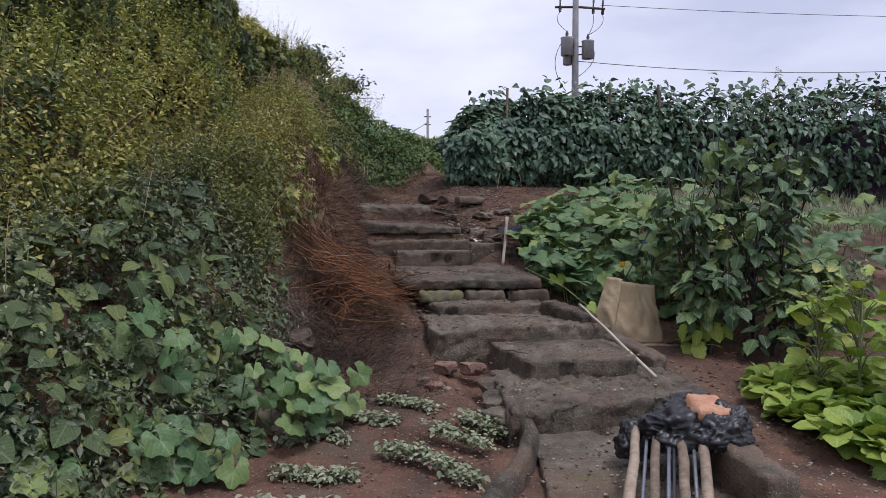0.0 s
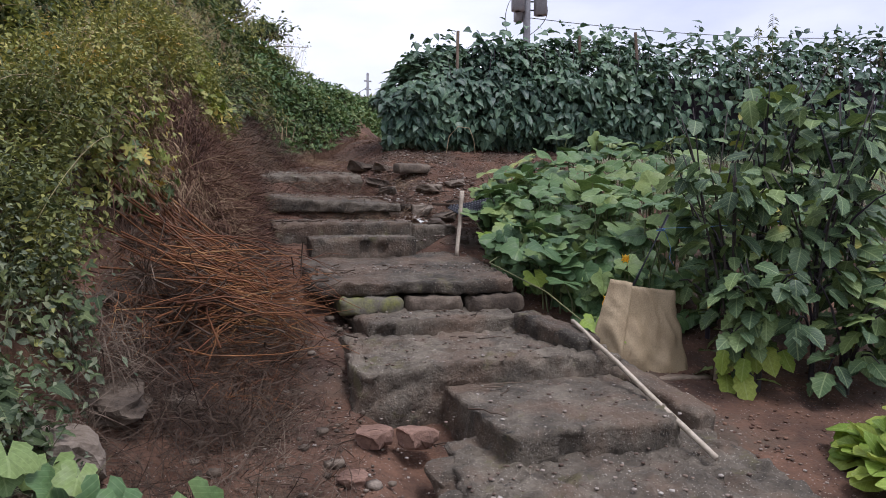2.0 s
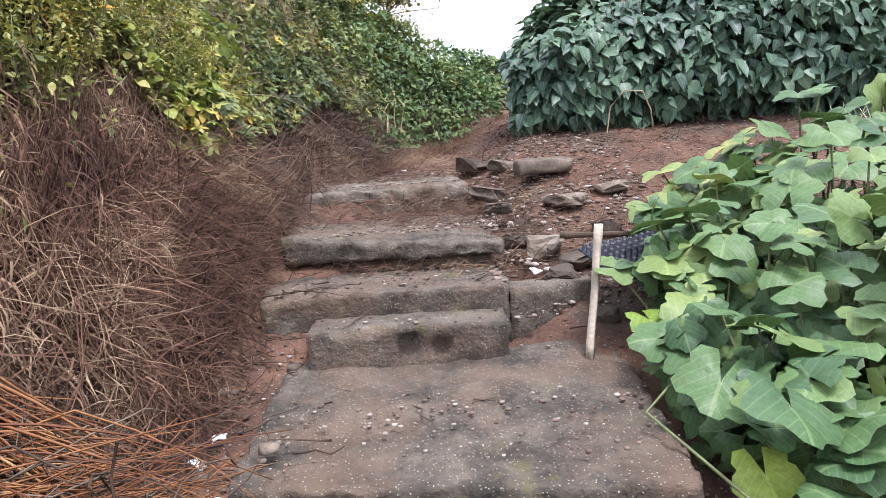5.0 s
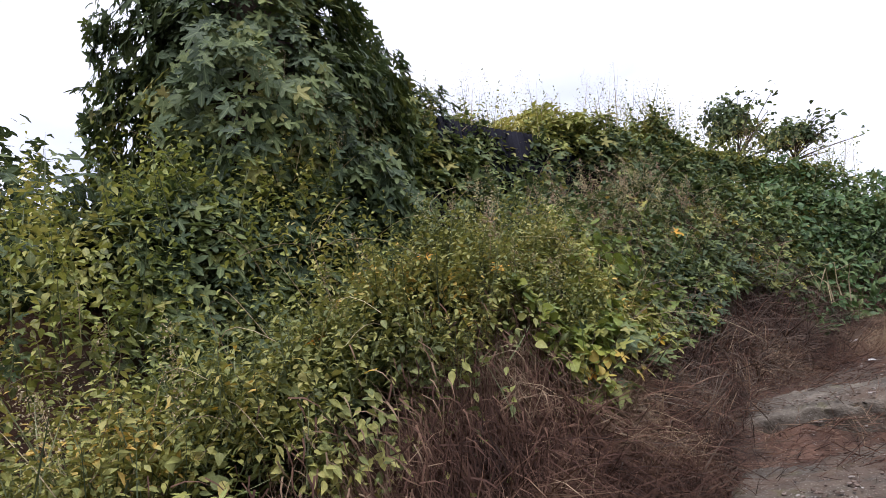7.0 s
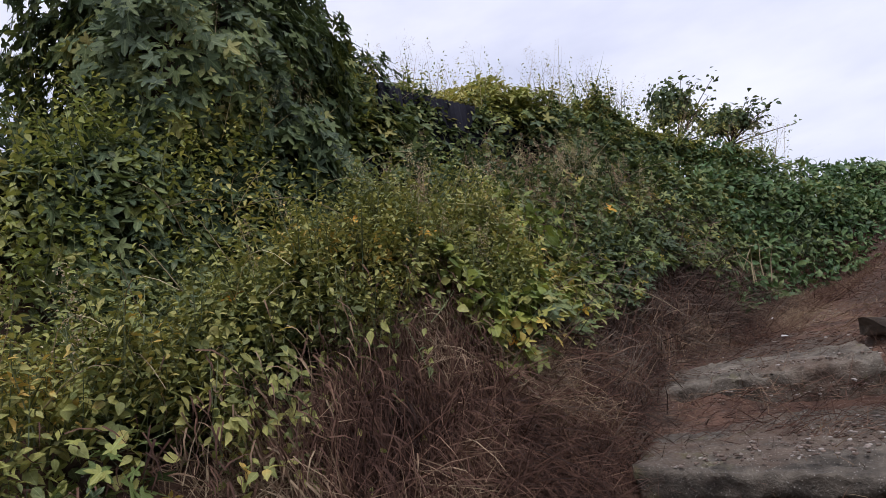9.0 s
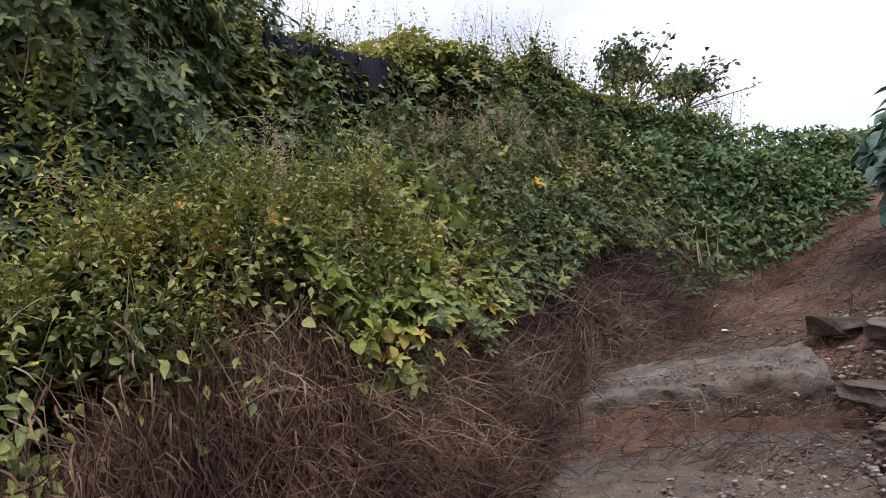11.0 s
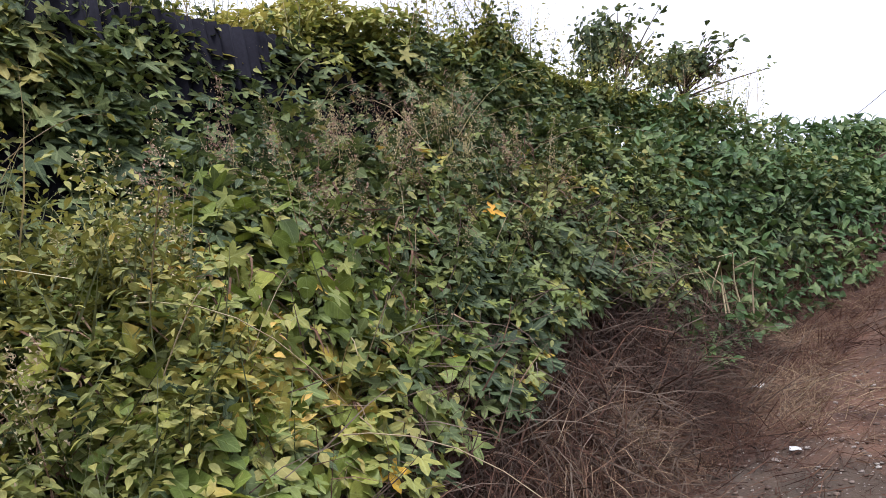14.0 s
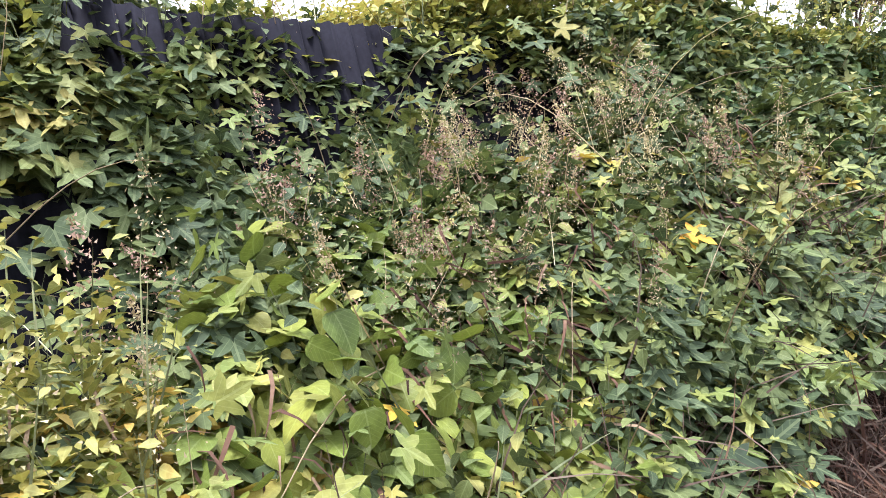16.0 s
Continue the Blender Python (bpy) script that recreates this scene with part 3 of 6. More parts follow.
rough_block("fourth_step", [(3.27, 7.76), (4.42, 7.70), (4.46, 8.35), (3.2, 8.4)], [0.955, 0.96, 0.975, 0.97], 0.60, M_CONC, stairs, 0.032, 0.010, 0.025, holes=[(0.03, 0.14, 0.5, 0.85, 0.05)], seed=5)
rough_block("slab_step", [(2.95, 8.22), (4.52, 8.02), (4.62, 9.5), (2.9, 9.5)], [1.19, 1.19, 1.31, 1.31], 1.09, M_CONC, stairs, 0.032, 0.012, 0.027, seed=6)
rough_block("slab_bed", [(3.05, 8.45), (4.45, 8.35), (4.6, 9.5), (2.9, 9.5)], [1.1, 1.1, 1.15, 1.15], 0.75, M_ROCK, stairs, 0.08, 0.03, 0.03, seed=16)
rough_block("block_step", [(3.04, 9.30), (4.05, 9.31), (4.06, 9.62), (3.03, 9.62)], [1.475, 1.475, 1.485, 1.485], 1.22, M_CONC, stairs, 0.03, 0.007, 0.015, holes=[(0.47, 0.53, 0.42, 0.8, 0.05), (0.63, 0.68, 0.42, 0.75, 0.05)], seed=7)
rough_block("sixth_step", [(2.72, 9.66), (4.09, 9.62), (4.12, 10.45), (2.7, 10.5)], [1.60, 1.60, 1.60, 1.62], 1.25, M_CONC, stairs, 0.032, 0.010, 0.025, seed=8)
rough_block("curb_stone", [(4.10, 9.64), (4.60, 9.80), (4.58, 9.98), (4.10, 9.84)], [1.575, 1.55, 1.56, 1.585], 1.2, M_CONC, stairs, 0.032, 0.008, 0.019, seed=9)
rough_block("seventh_step", [(2.70, 10.42), (4.14, 10.26), (4.05, 11.65), (2.6, 11.65)], [1.86, 1.76, 1.86, 1.9], 1.69, M_CONC, stairs, 0.032, 0.014, 0.031, seed=10)
rough_block("seventh_base", [(2.85, 10.52), (4.05, 10.38), (4.05, 11.65), (2.7, 11.65)], [1.7, 1.69, 1.7, 1.7], 1.45, M_ROCK, stairs, 0.05, 0.03, 0.025, seed=17)
rough_block("top_step", [(2.5, 11.58), (4.0, 11.85), (3.9, 12.55), (2.5, 12.45)], [2.10, 2.13, 2.18, 2.18], 1.7, M_CONC, stairs, 0.032, 0.016, 0.037, bow=0.12, seed=11)
# raised rim along the pad
def rim_strip(path, width, height, seed):
    """One cast rim of concrete along a bent path, rounded on top and worn."""
    at = np.linspace(0, len(path) - 1, 46)
    line = np.column_stack([np.interp(at, np.arange(len(path)), [p[k] for p in path]) for k in range(3)])
    for k in range(3):
        line[1:-1] = line[:-2] * 0.25 + line[1:-1] * 0.5 + line[2:] * 0.25
    ahead = unit(np.gradient(line, axis=0) * [1, 1, 0])
    across = np.column_stack([ahead[:, 1], -ahead[:, 0], ahead[:, 0] * 0])
    section = [(-0.5, 0), (-0.52, 0.5), (-0.46, 0.85), (-0.3, 0.98), (0, 1), (0.3, 0.98), (0.46, 0.85), (0.52, 0.5), (0.5, 0)]
    co = np.concatenate([line + across * (u * width) + np.array([0, 0, (w - 1) * height]) for u, w in section])
    co = co + 0.012 * np.array([noise.noise_vector(Vector(c * 7 + seed)) for c in co]) + 0.006 * np.array([noise.noise_vector(Vector(c * 21 + seed)) for c in co])
    ids = np.arange(len(co)).reshape(len(section), -1)
    q = np.stack([ids[:-1, :-1], ids[:-1, 1:], ids[1:, 1:], ids[1:, :-1]], -1).reshape(-1, 4)
    ends = [[ids[k, e], ids[k + 1, e], ids[7 - k, e], ids[8 - k, e]] for e in (0, -1) for k in range(4)]
    return place("rim", raw_mesh("rim", co, np.concatenate([q, np.array(ends)]), M_CONC, smooth=True), stairs, label="curved worn concrete rim along the paving")


rim_strip([(2.1, 2.9, 0.40), (2.45, 3.6, 0.42), (2.73, 4.07, 0.44), (3.07, 4.56, 0.45), (3.30, 5.02, 0.47), (3.30, 5.3, 0.52)], 0.115, 0.28, 5)

# ---------- loose blocks and stones about the stairs ----------
def loose_block(name, plan, top, bottom, mat, label, category="stone", seed=0, **kw):
    return rough_block(name, plan, top, bottom, mat, None, kw.pop("cell", 0.035), kw.pop("round_", 0.025), kw.pop("rough", 0.02), seed=seed, label=label, category=category, **kw)


loose_block("edge_block", [(4.50, 6.90), (4.72, 6.98), (4.56, 7.75), (4.36, 7.68)], [0.95, 0.93, 1.0, 1.0], 0.75, M_CONC, "grey concrete block lying aslant beside the steps", seed=41)
loose_block("edge_block", [(4.80, 6.08), (5.0, 6.16), (4.86, 6.95), (4.68, 6.9)], [0.66, 0.64, 0.78, 0.78], 0.4, M_CONC, "grey concrete block beside the second step", seed=42)
loose_block("bed_stone", [(3.12, 8.13), (3.62, 8.10), (3.62, 8.5), (3.12, 8.5)], [1.08] * 4, 0.93, M_MOSS, "mossy yellow-green stone under the slab", seed=43, round_=0.035, rough=0.028)
loose_block("bed_stone", [(3.65, 8.06), (4.10, 8.03), (4.10, 8.4), (3.65, 8.4)], [1.075] * 4, 0.93, M_ROCK, "pale broken stone under the slab", seed=44, round_=0.035, rough=0.028)
loose_block("bed_stone", [(4.13, 7.98), (4.60, 7.93), (4.55, 8.3), (4.13, 8.3)], [1.08] * 4, 0.93, M_ROCK, "long pale stone under the slab's end", seed=45, round_=0.035, rough=0.028)
loose_block("flat_stone", [(4.40, 11.5), (4.88, 11.62), (4.86, 11.85), (4.38, 11.75)], [2.28, 2.27, 2.29, 2.29], 2.16, M_ROCK, "flat brown stone slab lying on the dirt", seed=46)
loose_block("rubble_wall_stone", [(1.45, 5.4), (1.95, 5.5), (1.9, 6.0), (1.4, 5.9)], [0.62, 0.6, 0.68, 0.7], 0.25, M_ROCK, "brown boulder half under the gourd leaves", seed=47, round_=0.12, rough=0.06)
loose_block("concrete_stub", [(4.0, 3.6), (4.2, 3.6), (4.32, 4.3), (4.08, 4.3)], [0.58, 0.55, 0.6, 0.62], 0.25, M_CONC, "worn concrete stub under black plastic", "block", seed=48)
stones = [stone_mesh("stone", m, s, f, 3) for s, (m, f) in enumerate([(M_ROCK, 0.6), (M_ROCK, 0.8), (M_ROCKRED, 0.7), (M_ROCK, 0.45), (M_CONC, 0.5)])]


def surface_z(x, y):
    """The top of the stairs or, beside them, of the ground."""
    treads = [(2.3, 4.7, 1.2, 5.2, 0.36), (3.3, 4.8, 5.2, 5.98, 0.55), (3.6, 4.65, 5.98, 6.88, 0.70), (3.1, 4.75, 6.9, 7.75, 0.845), (3.3, 4.4, 7.78, 8.2, 0.965), (3.0, 4.55, 8.2, 9.3, 1.25), (3.05, 4.04, 9.32, 9.62, 1.48), (2.75, 4.08, 9.66, 10.4, 1.605), (2.7, 4.1, 10.42, 11.6, 1.85), (2.6, 3.95, 11.85, 12.4, 2.15)]
    for a, b, c, d, z in treads:
        if a < x < b and c < y < d:
            return z
    return float(ground_z(x, y))


def loose_stone(x, y, s, k, turn, label, z=None):
    z = surface_z(x, y) if z is None else z
    return place("stone", stones[k], None, pose(x, y, z + s * 0.12, rng.uniform(-12, 12), rng.uniform(-12, 12), turn) @ Matrix.Diagonal((s, s, s, 1)), label, "stone", "loose stones")


for x, y, s, k, lab in [(4.42, 10.45, 0.30, 1, "round yellowish stone on the rubble beside the steps"), (4.25, 10.55, 0.2, 0, "small grey stone in the rubble"), (4.62, 10.2, 0.32, 3, "flat grey stone in the rubble"), (4.45, 9.98, 0.24, 1, "grey stone beside the curb"), (4.6, 9.55, 0.16, 0, "small grey stone beside the stick"), (4.2, 11.2, 0.26, 4, "flat concrete shard on the dirt"), (4.7, 11.1, 0.34, 3, "flat brown stone on the dirt"), (5.1, 11.3, 0.28, 3, "flat brown stone on the dirt"), (4.15, 11.6, 0.3, 0, "grey stone beside the top step"), (4.35, 12.2, 0.34, 3, "flat stone below the bean row"), (4.1, 12.6, 0.4, 3, "flat stone at the head of the steps"), (4.9, 10.7, 0.22, 0, "grey stone in the rubble"), (3.05, 6.55, 0.24, 2, "pinkish rounded stone beside the steps"), (3.28, 6.5, 0.26, 2, "pinkish rounded stone beside the steps"), (2.88, 6.2, 0.17, 2, "broken pink brick in the dirt"), (3.38, 6.1, 0.34, 4, "long grey stone propping the landing"), (3.3, 5.75, 0.36, 4, "rough grey stone beside the landing"), (3.2, 5.45, 0.3, 4, "rough grey stone beside the landing"), (1.67, 7.25, 0.3, 3, "flat grey stone in the bank"), (1.35, 7.2, 0.2, 0, "grey stone in the bank"), (1.75, 6.6, 0.38, 0, "brown stone in the bank"), (2.05, 6.9, 0.22, 0, "brown stone in the bank"), (1.6, 6.15, 0.42, 1, "brown boulder in the bank"), (4.8, 7.3, 0.3, 3, "brown flat stone behind the sack")]:
    loose_stone(x, y, s, k, rng.uniform(0, 360), lab)
loose_stone(2.52, 4.95, 0.13, 3, 40, "small white stone among the seedlings")

# countless pebbles and clods
def scatter(name, n, area, sizes, mesh_seed, mat, label, category, keep=None):
    base = stone_mesh("grain", mat, mesh_seed, 0.6, 1)
    pts = np.array([v.co for v in base.vertices])
    tri = np.array([p.vertices for p in base.polygons])
    x, y = rng.uniform(area[0], area[1], n), rng.uniform(area[2], area[3], n)
    if keep is not None:
        ok = keep(x, y)
        x, y = x[ok], y[ok]
    z = np.array([surface_z(a, b) for a, b in zip(x, y)])
    s = sizes[0] + (sizes[1] - sizes[0]) * rng.random(len(x)) ** 3
    a = rng.uniform(0, 6.28, len(x))
    c, d = np.cos(a)[:, None], np.sin(a)[:, None]
    px, py = pts[None, :, 0] * c - pts[None, :, 1] * d, pts[None, :, 0] * d + pts[None, :, 1] * c
    co = np.stack([x[:, None] + px * s[:, None], y[:, None] + py * s[:, None], z[:, None] + (pts[None, :, 2] + 0.12) * s[:, None]], -1)
    f = (tri[None] + (np.arange(len(x)) * len(pts))[:, None, None]).reshape(-1, 3)
    return place(name, raw_mesh(name, co.reshape(-1, 3), f, mat), None, label=label, category=category, kind="stuff")


open_soil = lambda x, y: (x > bank_edge(y) - 0.25)
scatter("pebbles", 9000, (2.3, 5.3, 3.5, 13.2), (0.005, 0.032), 3, M_PEB, "pale pebbles and stone chips on steps and dirt", "pebbles", open_soil)
scatter("rubble", 2600, (4.02, 5.4, 9.6, 12.9), (0.008, 0.07), 5, M_PEB, "grey stone rubble beside the upper steps", "rubble")
scatter("soil_clods", 11000, (0.6, 7.5, 3.0, 8.3), (0.006, 0.04), 4, M_CLOD, "crumbled red-brown soil clods", "soil", lambda x, y: open_soil(x, y) & ((x < 2.2 + (y - 3) * 0.42) | (x > 4.95)) & ((x < 3.0) | (x > 4.95)))
scatter("soil_clods", 6500, (2.9, 7.6, 10.3, 14.0), (0.006, 0.035), 14, M_PEB, "crumbled soil and stones on the upper path", "soil", open_soil)
scatter("bank_rubble", 260, (1.8, 3.1, 6.0, 9.4), (0.02, 0.12), 6, M_ROCK, "stones and debris in the dirt slope", "rubble", open_soil)
# ---------- the overgrown bank ----------
def bank_points(n, y0, y1, d0, d1, deep=0.3, lift=0.0):
    """Points in the outer layer of the bank's growth, with the way that the surface faces."""
    y = rng.uniform(y0, y1, n)
    steps = np.linspace(d0, d1, 80)
    arc_len = np.concatenate([[0], np.cumsum(np.hypot(np.diff(steps), np.diff(np.interp(steps, BANK_D, BANK_H))))])
    d = np.interp(rng.uniform(0, arc_len[-1], n), arc_len, steps)
    x = bank_edge(y) - d / np.interp(y, [13.0, 14.5], [1.0, 1.45])
    e = 0.08
    bump = 0.6 * fbm(x * 0.9 + 3, y * 1.0, 31, 2) + 0.5 * fbm(x * 2.4 + 3, y * 2.4, 35, 2) + 0.3 * fbm(d * 4, y * 4, 33, 2)
    z = bank_top(x, y) + bump + lift
    gxx = (bank_top(x + e, y) - bank_top(x - e, y)) / (2 * e)
    gyy = (bank_top(x, y + e) - bank_top(x, y - e)) / (2 * e)
    nrm = unit(np.column_stack([-gxx, -gyy, np.ones(n)]))
    inward = (rng.random(n) ** 1.5 * deep)[:, None]
    p = np.column_stack([x, y, z]) - nrm * inward
    p[:, 2] = np.maximum(p[:, 2], ground_z(p[:, 0], p[:, 1]) + 0.02)
    return p, nrm


def overhang(p, nrm):
    """The hem of the green growth leans out over the dead grass below it."""
    d = bank_edge(p[:, 1]) - p[:, 0] - dry_edge(p[:, 1])
    out = 0.1 * np.exp(-np.clip(d, 0, 2) / 0.22) * np.clip((p[:, 1] - 7.5) / 1.0, 0, 1) * np.clip((15.5 - p[:, 1]), 0, 1)
    return p + nrm * out[:, None]


def face_out(nrm, spread=0.5, up=0.6):
    return unit(nrm + [0, 0, up] + jitter(len(nrm), spread))


def tips_down(nrm, down=0.8):
    return unit(nrm * 0.6 + [0, 0, -down] + jitter(len(nrm), 0.55))


STUFF = dict(kind="stuff")


def clear(p, margin=0.0):
    """Keep the green growth above the ragged edge of the dead grass, but for a few stragglers."""
    d = bank_edge(p[:, 1]) - p[:, 0]
    edge = dry_edge(p[:, 1]) + margin + 0.5 * fbm(p[:, 0] * 0.5, p[:, 1] * 2.6, 57, 3)
    return (d > edge) | ((d > edge - 0.3) & (rng.random(len(p)) < 0.02)) | (p[:, 1] < 5.9)


# dark corrugated sheet wall behind the growth
ys = np.linspace(10.6, 14.5, 150)
wx = bank_edge(ys) - 1.9 + 0.018 * np.sin(np.arange(150) * 1.9)
top = np.interp(ys, [10.6, 11.45, 11.6, 13.4, 14.2], [4.25, 4.3, 5.05, 5.1, 5.1])
co = np.concatenate([np.column_stack([wx + o, ys, z]) for o in (0, -0.03) for z in (np.full(150, 2.6), top)])
q = []
for i in range(149):
    q += [[i, i + 1, 150 + i + 1, 150 + i], [300 + i + 1, 300 + i, 450 + i, 450 + i + 1], [150 + i, 150 + i + 1, 450 + i + 1, 450 + i]]
q += [[0, 150, 450, 300], [149, 449, 599, 299]]
place("sheet_fence", raw_mesh("sheet_fence", co, q, M_DARKWALL), label="dark corrugated sheet fence overgrown by vines", category="fence", kind="structure")


def off_wall(p):
    """Thin out the growth where the dark sheet shows."""
    band = (p[:, 1] > 11.9) & (p[:, 1] < 13.9) & (p[:, 0] > bank_edge(p[:, 1]) - 1.88) & (p[:, 0] < 2.2) & (p[:, 2] > 4.38 + 0.12 * np.sin(p[:, 1] * 5)) & (p[:, 2] < 5.25)
    hollow = (np.hypot(p[:, 1] - 11.25, (p[:, 2] - 3.85) * 0.75) < 0.42) & (p[:, 0] < 1.65)
    tall = (p[:, 1] > 11.3) & (p[:, 1] < 13.6) & (p[:, 0] > 1.3) & (p[:, 2] > profile(p[:, 1]) + 2.05)
    return ~(tall | (band & (rng.random(len(p)) < 0.88)) | (hollow & (rng.random(len(p)) < 0.88)))


def bank_layer(name, label, n, y0, y1, d0, d1, shape, mat, size, deep=0.3, lift=0.0, spread=0.5, up=0.6, down=0.8, category="weeds", thin=None):
    p, nrm = bank_points(n, y0, y1, d0, d1, deep, lift)
    ok = clear(p) & off_wall(p)
    if thin is not None:
        ok &= thin(p)
    p, nrm = p[ok], nrm[ok]
    p = overhang(p, nrm)
    s = rng.uniform(size[0], size[1], len(p))
    return leaves(name, p, face_out(nrm, spread, up), tips_down(nrm, down), s, shape, mat, None, label=label, category=category, **STUFF)


patchy = lambda seed, level: (lambda p: fbm(p[:, 0] * 1.3 + p[:, 2], p[:, 1] * 1.1, seed, 3) > level)
clumped = lambda seed, level: (lambda p: fbm(p[:, 0] * 3.1 + p[:, 2] * 2, p[:, 1] * 3.3 + p[:, 2], seed, 3) > level)
def weedy(p):
    """Fewer weeds low down beside the dry grass and up at the vines."""
    d = bank_edge(p[:, 1]) - p[:, 0]
    green = (p[:, 1] < 6.8) & (d < 1.35) & (rng.random(len(p)) < 0.93)
    low = green | (p[:, 1] > 7.9) & (d < 0.72 + 0.25 * np.sin(p[:, 1] * 2.1)) & (rng.random(len(p)) < 0.85)
    return ~low & ~((p[:, 1] > 10.3) & (rng.random(len(p)) < (p[:, 1] - 10.2) * 0.8))


bank_layer("weed_thicket", "yellow-green small-leaved weeds covering the bank", 48000, 3.2, 11.6, 0.4, 1.7, L_SMALL, M_WEED, (0.03, 0.075), 0.55, 0.04, 0.9, thin=lambda p: clumped(41, 0.015)(p) & weedy(p))
bank_layer("weed_thicket", "yellow-green weeds high on the bank", 20000, 3.2, 9.4, 1.5, 3.4, L_SMALL, M_WEED, (0.04, 0.085), 0.35, 0.04, 0.9, thin=clumped(42, -0.05))
bank_layer("weed_thicket", "yellow-green broad weed leaves on the lower bank", 9000, 3.0, 11.4, 0.35, 1.7, L_OVAL, M_WEED, (0.035, 0.075), 0.25, 0.04, 0.7, thin=lambda p: clumped(43, -0.02)(p) & weedy(p))
bank_layer("weed_thicket", "grey-green small-leaved weeds low on the bank", 14000, 2.6, 6.9, 0.05, 1.4, L_SMALL, M_SAGE, (0.03, 0.07), 0.5, 0.04, 0.9, thin=clumped(46, -0.03))
bank_layer("hop_vines", "dark green lobed hop vines over the upper bank", 22000, 8.6, 15.5, 1.2, 3.0, L_HOP, M_HOP, (0.1, 0.19), 0.35, 0.0, 0.4, 0.5, category="vines")
bank_layer("hop_vines", "hop vines among the weeds high on the bank", 6000, 4.0, 9.2, 1.2, 3.4, L_HOP, M_HOP, (0.07, 0.14), 0.35, 0.02, 0.5, 0.8, category="vines", thin=patchy(44, 0.0))
bank_layer("hop_vines", "green lobed hop vines hanging down the bank", 14000, 10.4, 16.0, 0.4, 1.5, L_HOP, M_HOP, (0.09, 0.17), 0.4, 0.02, 0.45, 0.4, category="vines", thin=lambda p: clumped(45, -0.08)(p) & ~((p[:, 1] < 12.2) & (p[:, 0] > 1.75) & (rng.random(len(p)) < 0.7)))
bank_layer("heart_leaf_vines", "broad green heart-leaved vines on the bank", 3200, 10.2, 12.3, 0.5, 1.15, L_HEART, M_HEART, (0.045, 0.09), 0.3, 0.02, 0.9, category="vines", thin=clumped(47, -0.05))
bank_layer("top_weeds", "yellowish weeds along the top of the bank", 18000, 10.5, 16.5, 1.9, 2.8, L_SMALL, M_TOP, (0.05, 0.1), 0.3, 0.07, 0.8)
bank_layer("top_weeds", "sunlit weeds standing behind the sheet fence", 7000, 10.9, 14.2, 2.05, 2.7, L_SMALL, M_TOP, (0.06, 0.11), 0.4, 0.26, 0.8)
bank_layer("far_hedge", "bright green hedge closing the end of the path", 34000, 14.0, 25.0, -0.1, 2.4, L_SMALL, M_FAR, (0.06, 0.13), 0.5, 0.0, 1.0, 0.4, category="hedge")
bank_layer("hop_vines", "mixed green growth on the lower bank", 20000, -2.0, 7.0, -0.05, 2.6, L_HOP3, M_HOP, (0.05, 0.11), 0.5, 0.06, 0.8, category="vines", thin=clumped(48, -0.12))


bank_layer("hop_vines", "yellow-green hop leaves scattered over the vines", 5500, 9.8, 15.0, 0.4, 2.0, L_HOP, M_BRIGHT2, (0.07, 0.14), 0.12, 0.05, 0.6, category="vines", thin=clumped(51, 0.0))
bank_layer("weed_thicket", "pale small-leaved weeds among the vines", 5000, 10.2, 15.0, 0.4, 2.0, L_SMALL, M_WEED, (0.03, 0.07), 0.15, 0.05, 0.9, thin=clumped(52, 0.02))


def sprigs(name, label, n, y0, y1, d0, d1, height, k, size, shape, mat, out=0.35, category="weeds", lift=0.0):
    """Upright shoots with leaves set along them."""
    p, nrm = bank_points(n, y0, y1, d0, d1, 0.12, lift)
    ok = clear(p, 0.1) & off_wall(p)
    p, nrm = p[ok], nrm[ok]
    n = len(p)
    way = unit(nrm * out + [0, 0, 1] + jitter(n, 0.22))
    h = rng.uniform(height[0], height[1], n)
    t = np.linspace(0.15, 1, k)[None, :, None]
    side = unit(jitter(n, 1.0))
    bend = side * (h * 0.25)[:, None]
    at = p[:, None] + way[:, None] * h[:, None, None] * t + bend[:, None] * t ** 2
    a = (np.arange(k) * 2.4)[None, :] + rng.uniform(0, 6, (n, 1))
    ring = np.stack([np.cos(a), np.sin(a), rng.uniform(-0.5, 0.4, (n, k))], -1)
    s = rng.uniform(size[0], size[1], (n, k)) * np.linspace(1.0, 0.55, k)[None]
    face = unit(np.array([0, 0, 1.0]) + rng.normal(0, 0.4, (n, k, 3)) + ring * 0.2)
    leaves(name, at.reshape(-1, 3), face.reshape(-1, 3), ring.reshape(-1, 3), s.ravel(), shape, mat, None, label=label, category=category, **STUFF)
    leaves(name + "_stems", p, unit(jitter(n, 1) + [1, 0, 0]), unit(way + side * 0.12), h * 1.02, (L_BLADE[0] * [0.25, 1, 0.3], L_BLADE[1]), M_STEM, None, label="thin stems of " + label, category=category, **STUFF)


sprigs("weed_shoots", "upright yellow-green weed shoots with small leaves", 2500, 6.4, 11.2, 0.55, 1.6, (0.15, 0.45), 14, (0.035, 0.07), L_SMALL, M_WEED)
sprigs("weed_shoots", "grey-green weed shoots low on the bank", 520, 2.8, 6.7, 0.1, 1.3, (0.15, 0.4), 14, (0.03, 0.06), L_SMALL, M_SAGE)
sprigs("weed_shoots", "tall weed shoots high on the bank", 1000, 3.5, 10.0, 1.5, 2.8, (0.25, 0.55), 16, (0.04, 0.08), L_SMALL, M_TOP)
sprigs("vine_shoots", "green vine shoots on the far bank", 900, 11.5, 16.5, 0.5, 2.2, (0.15, 0.4), 10, (0.05, 0.09), L_OVAL, M_HOP)
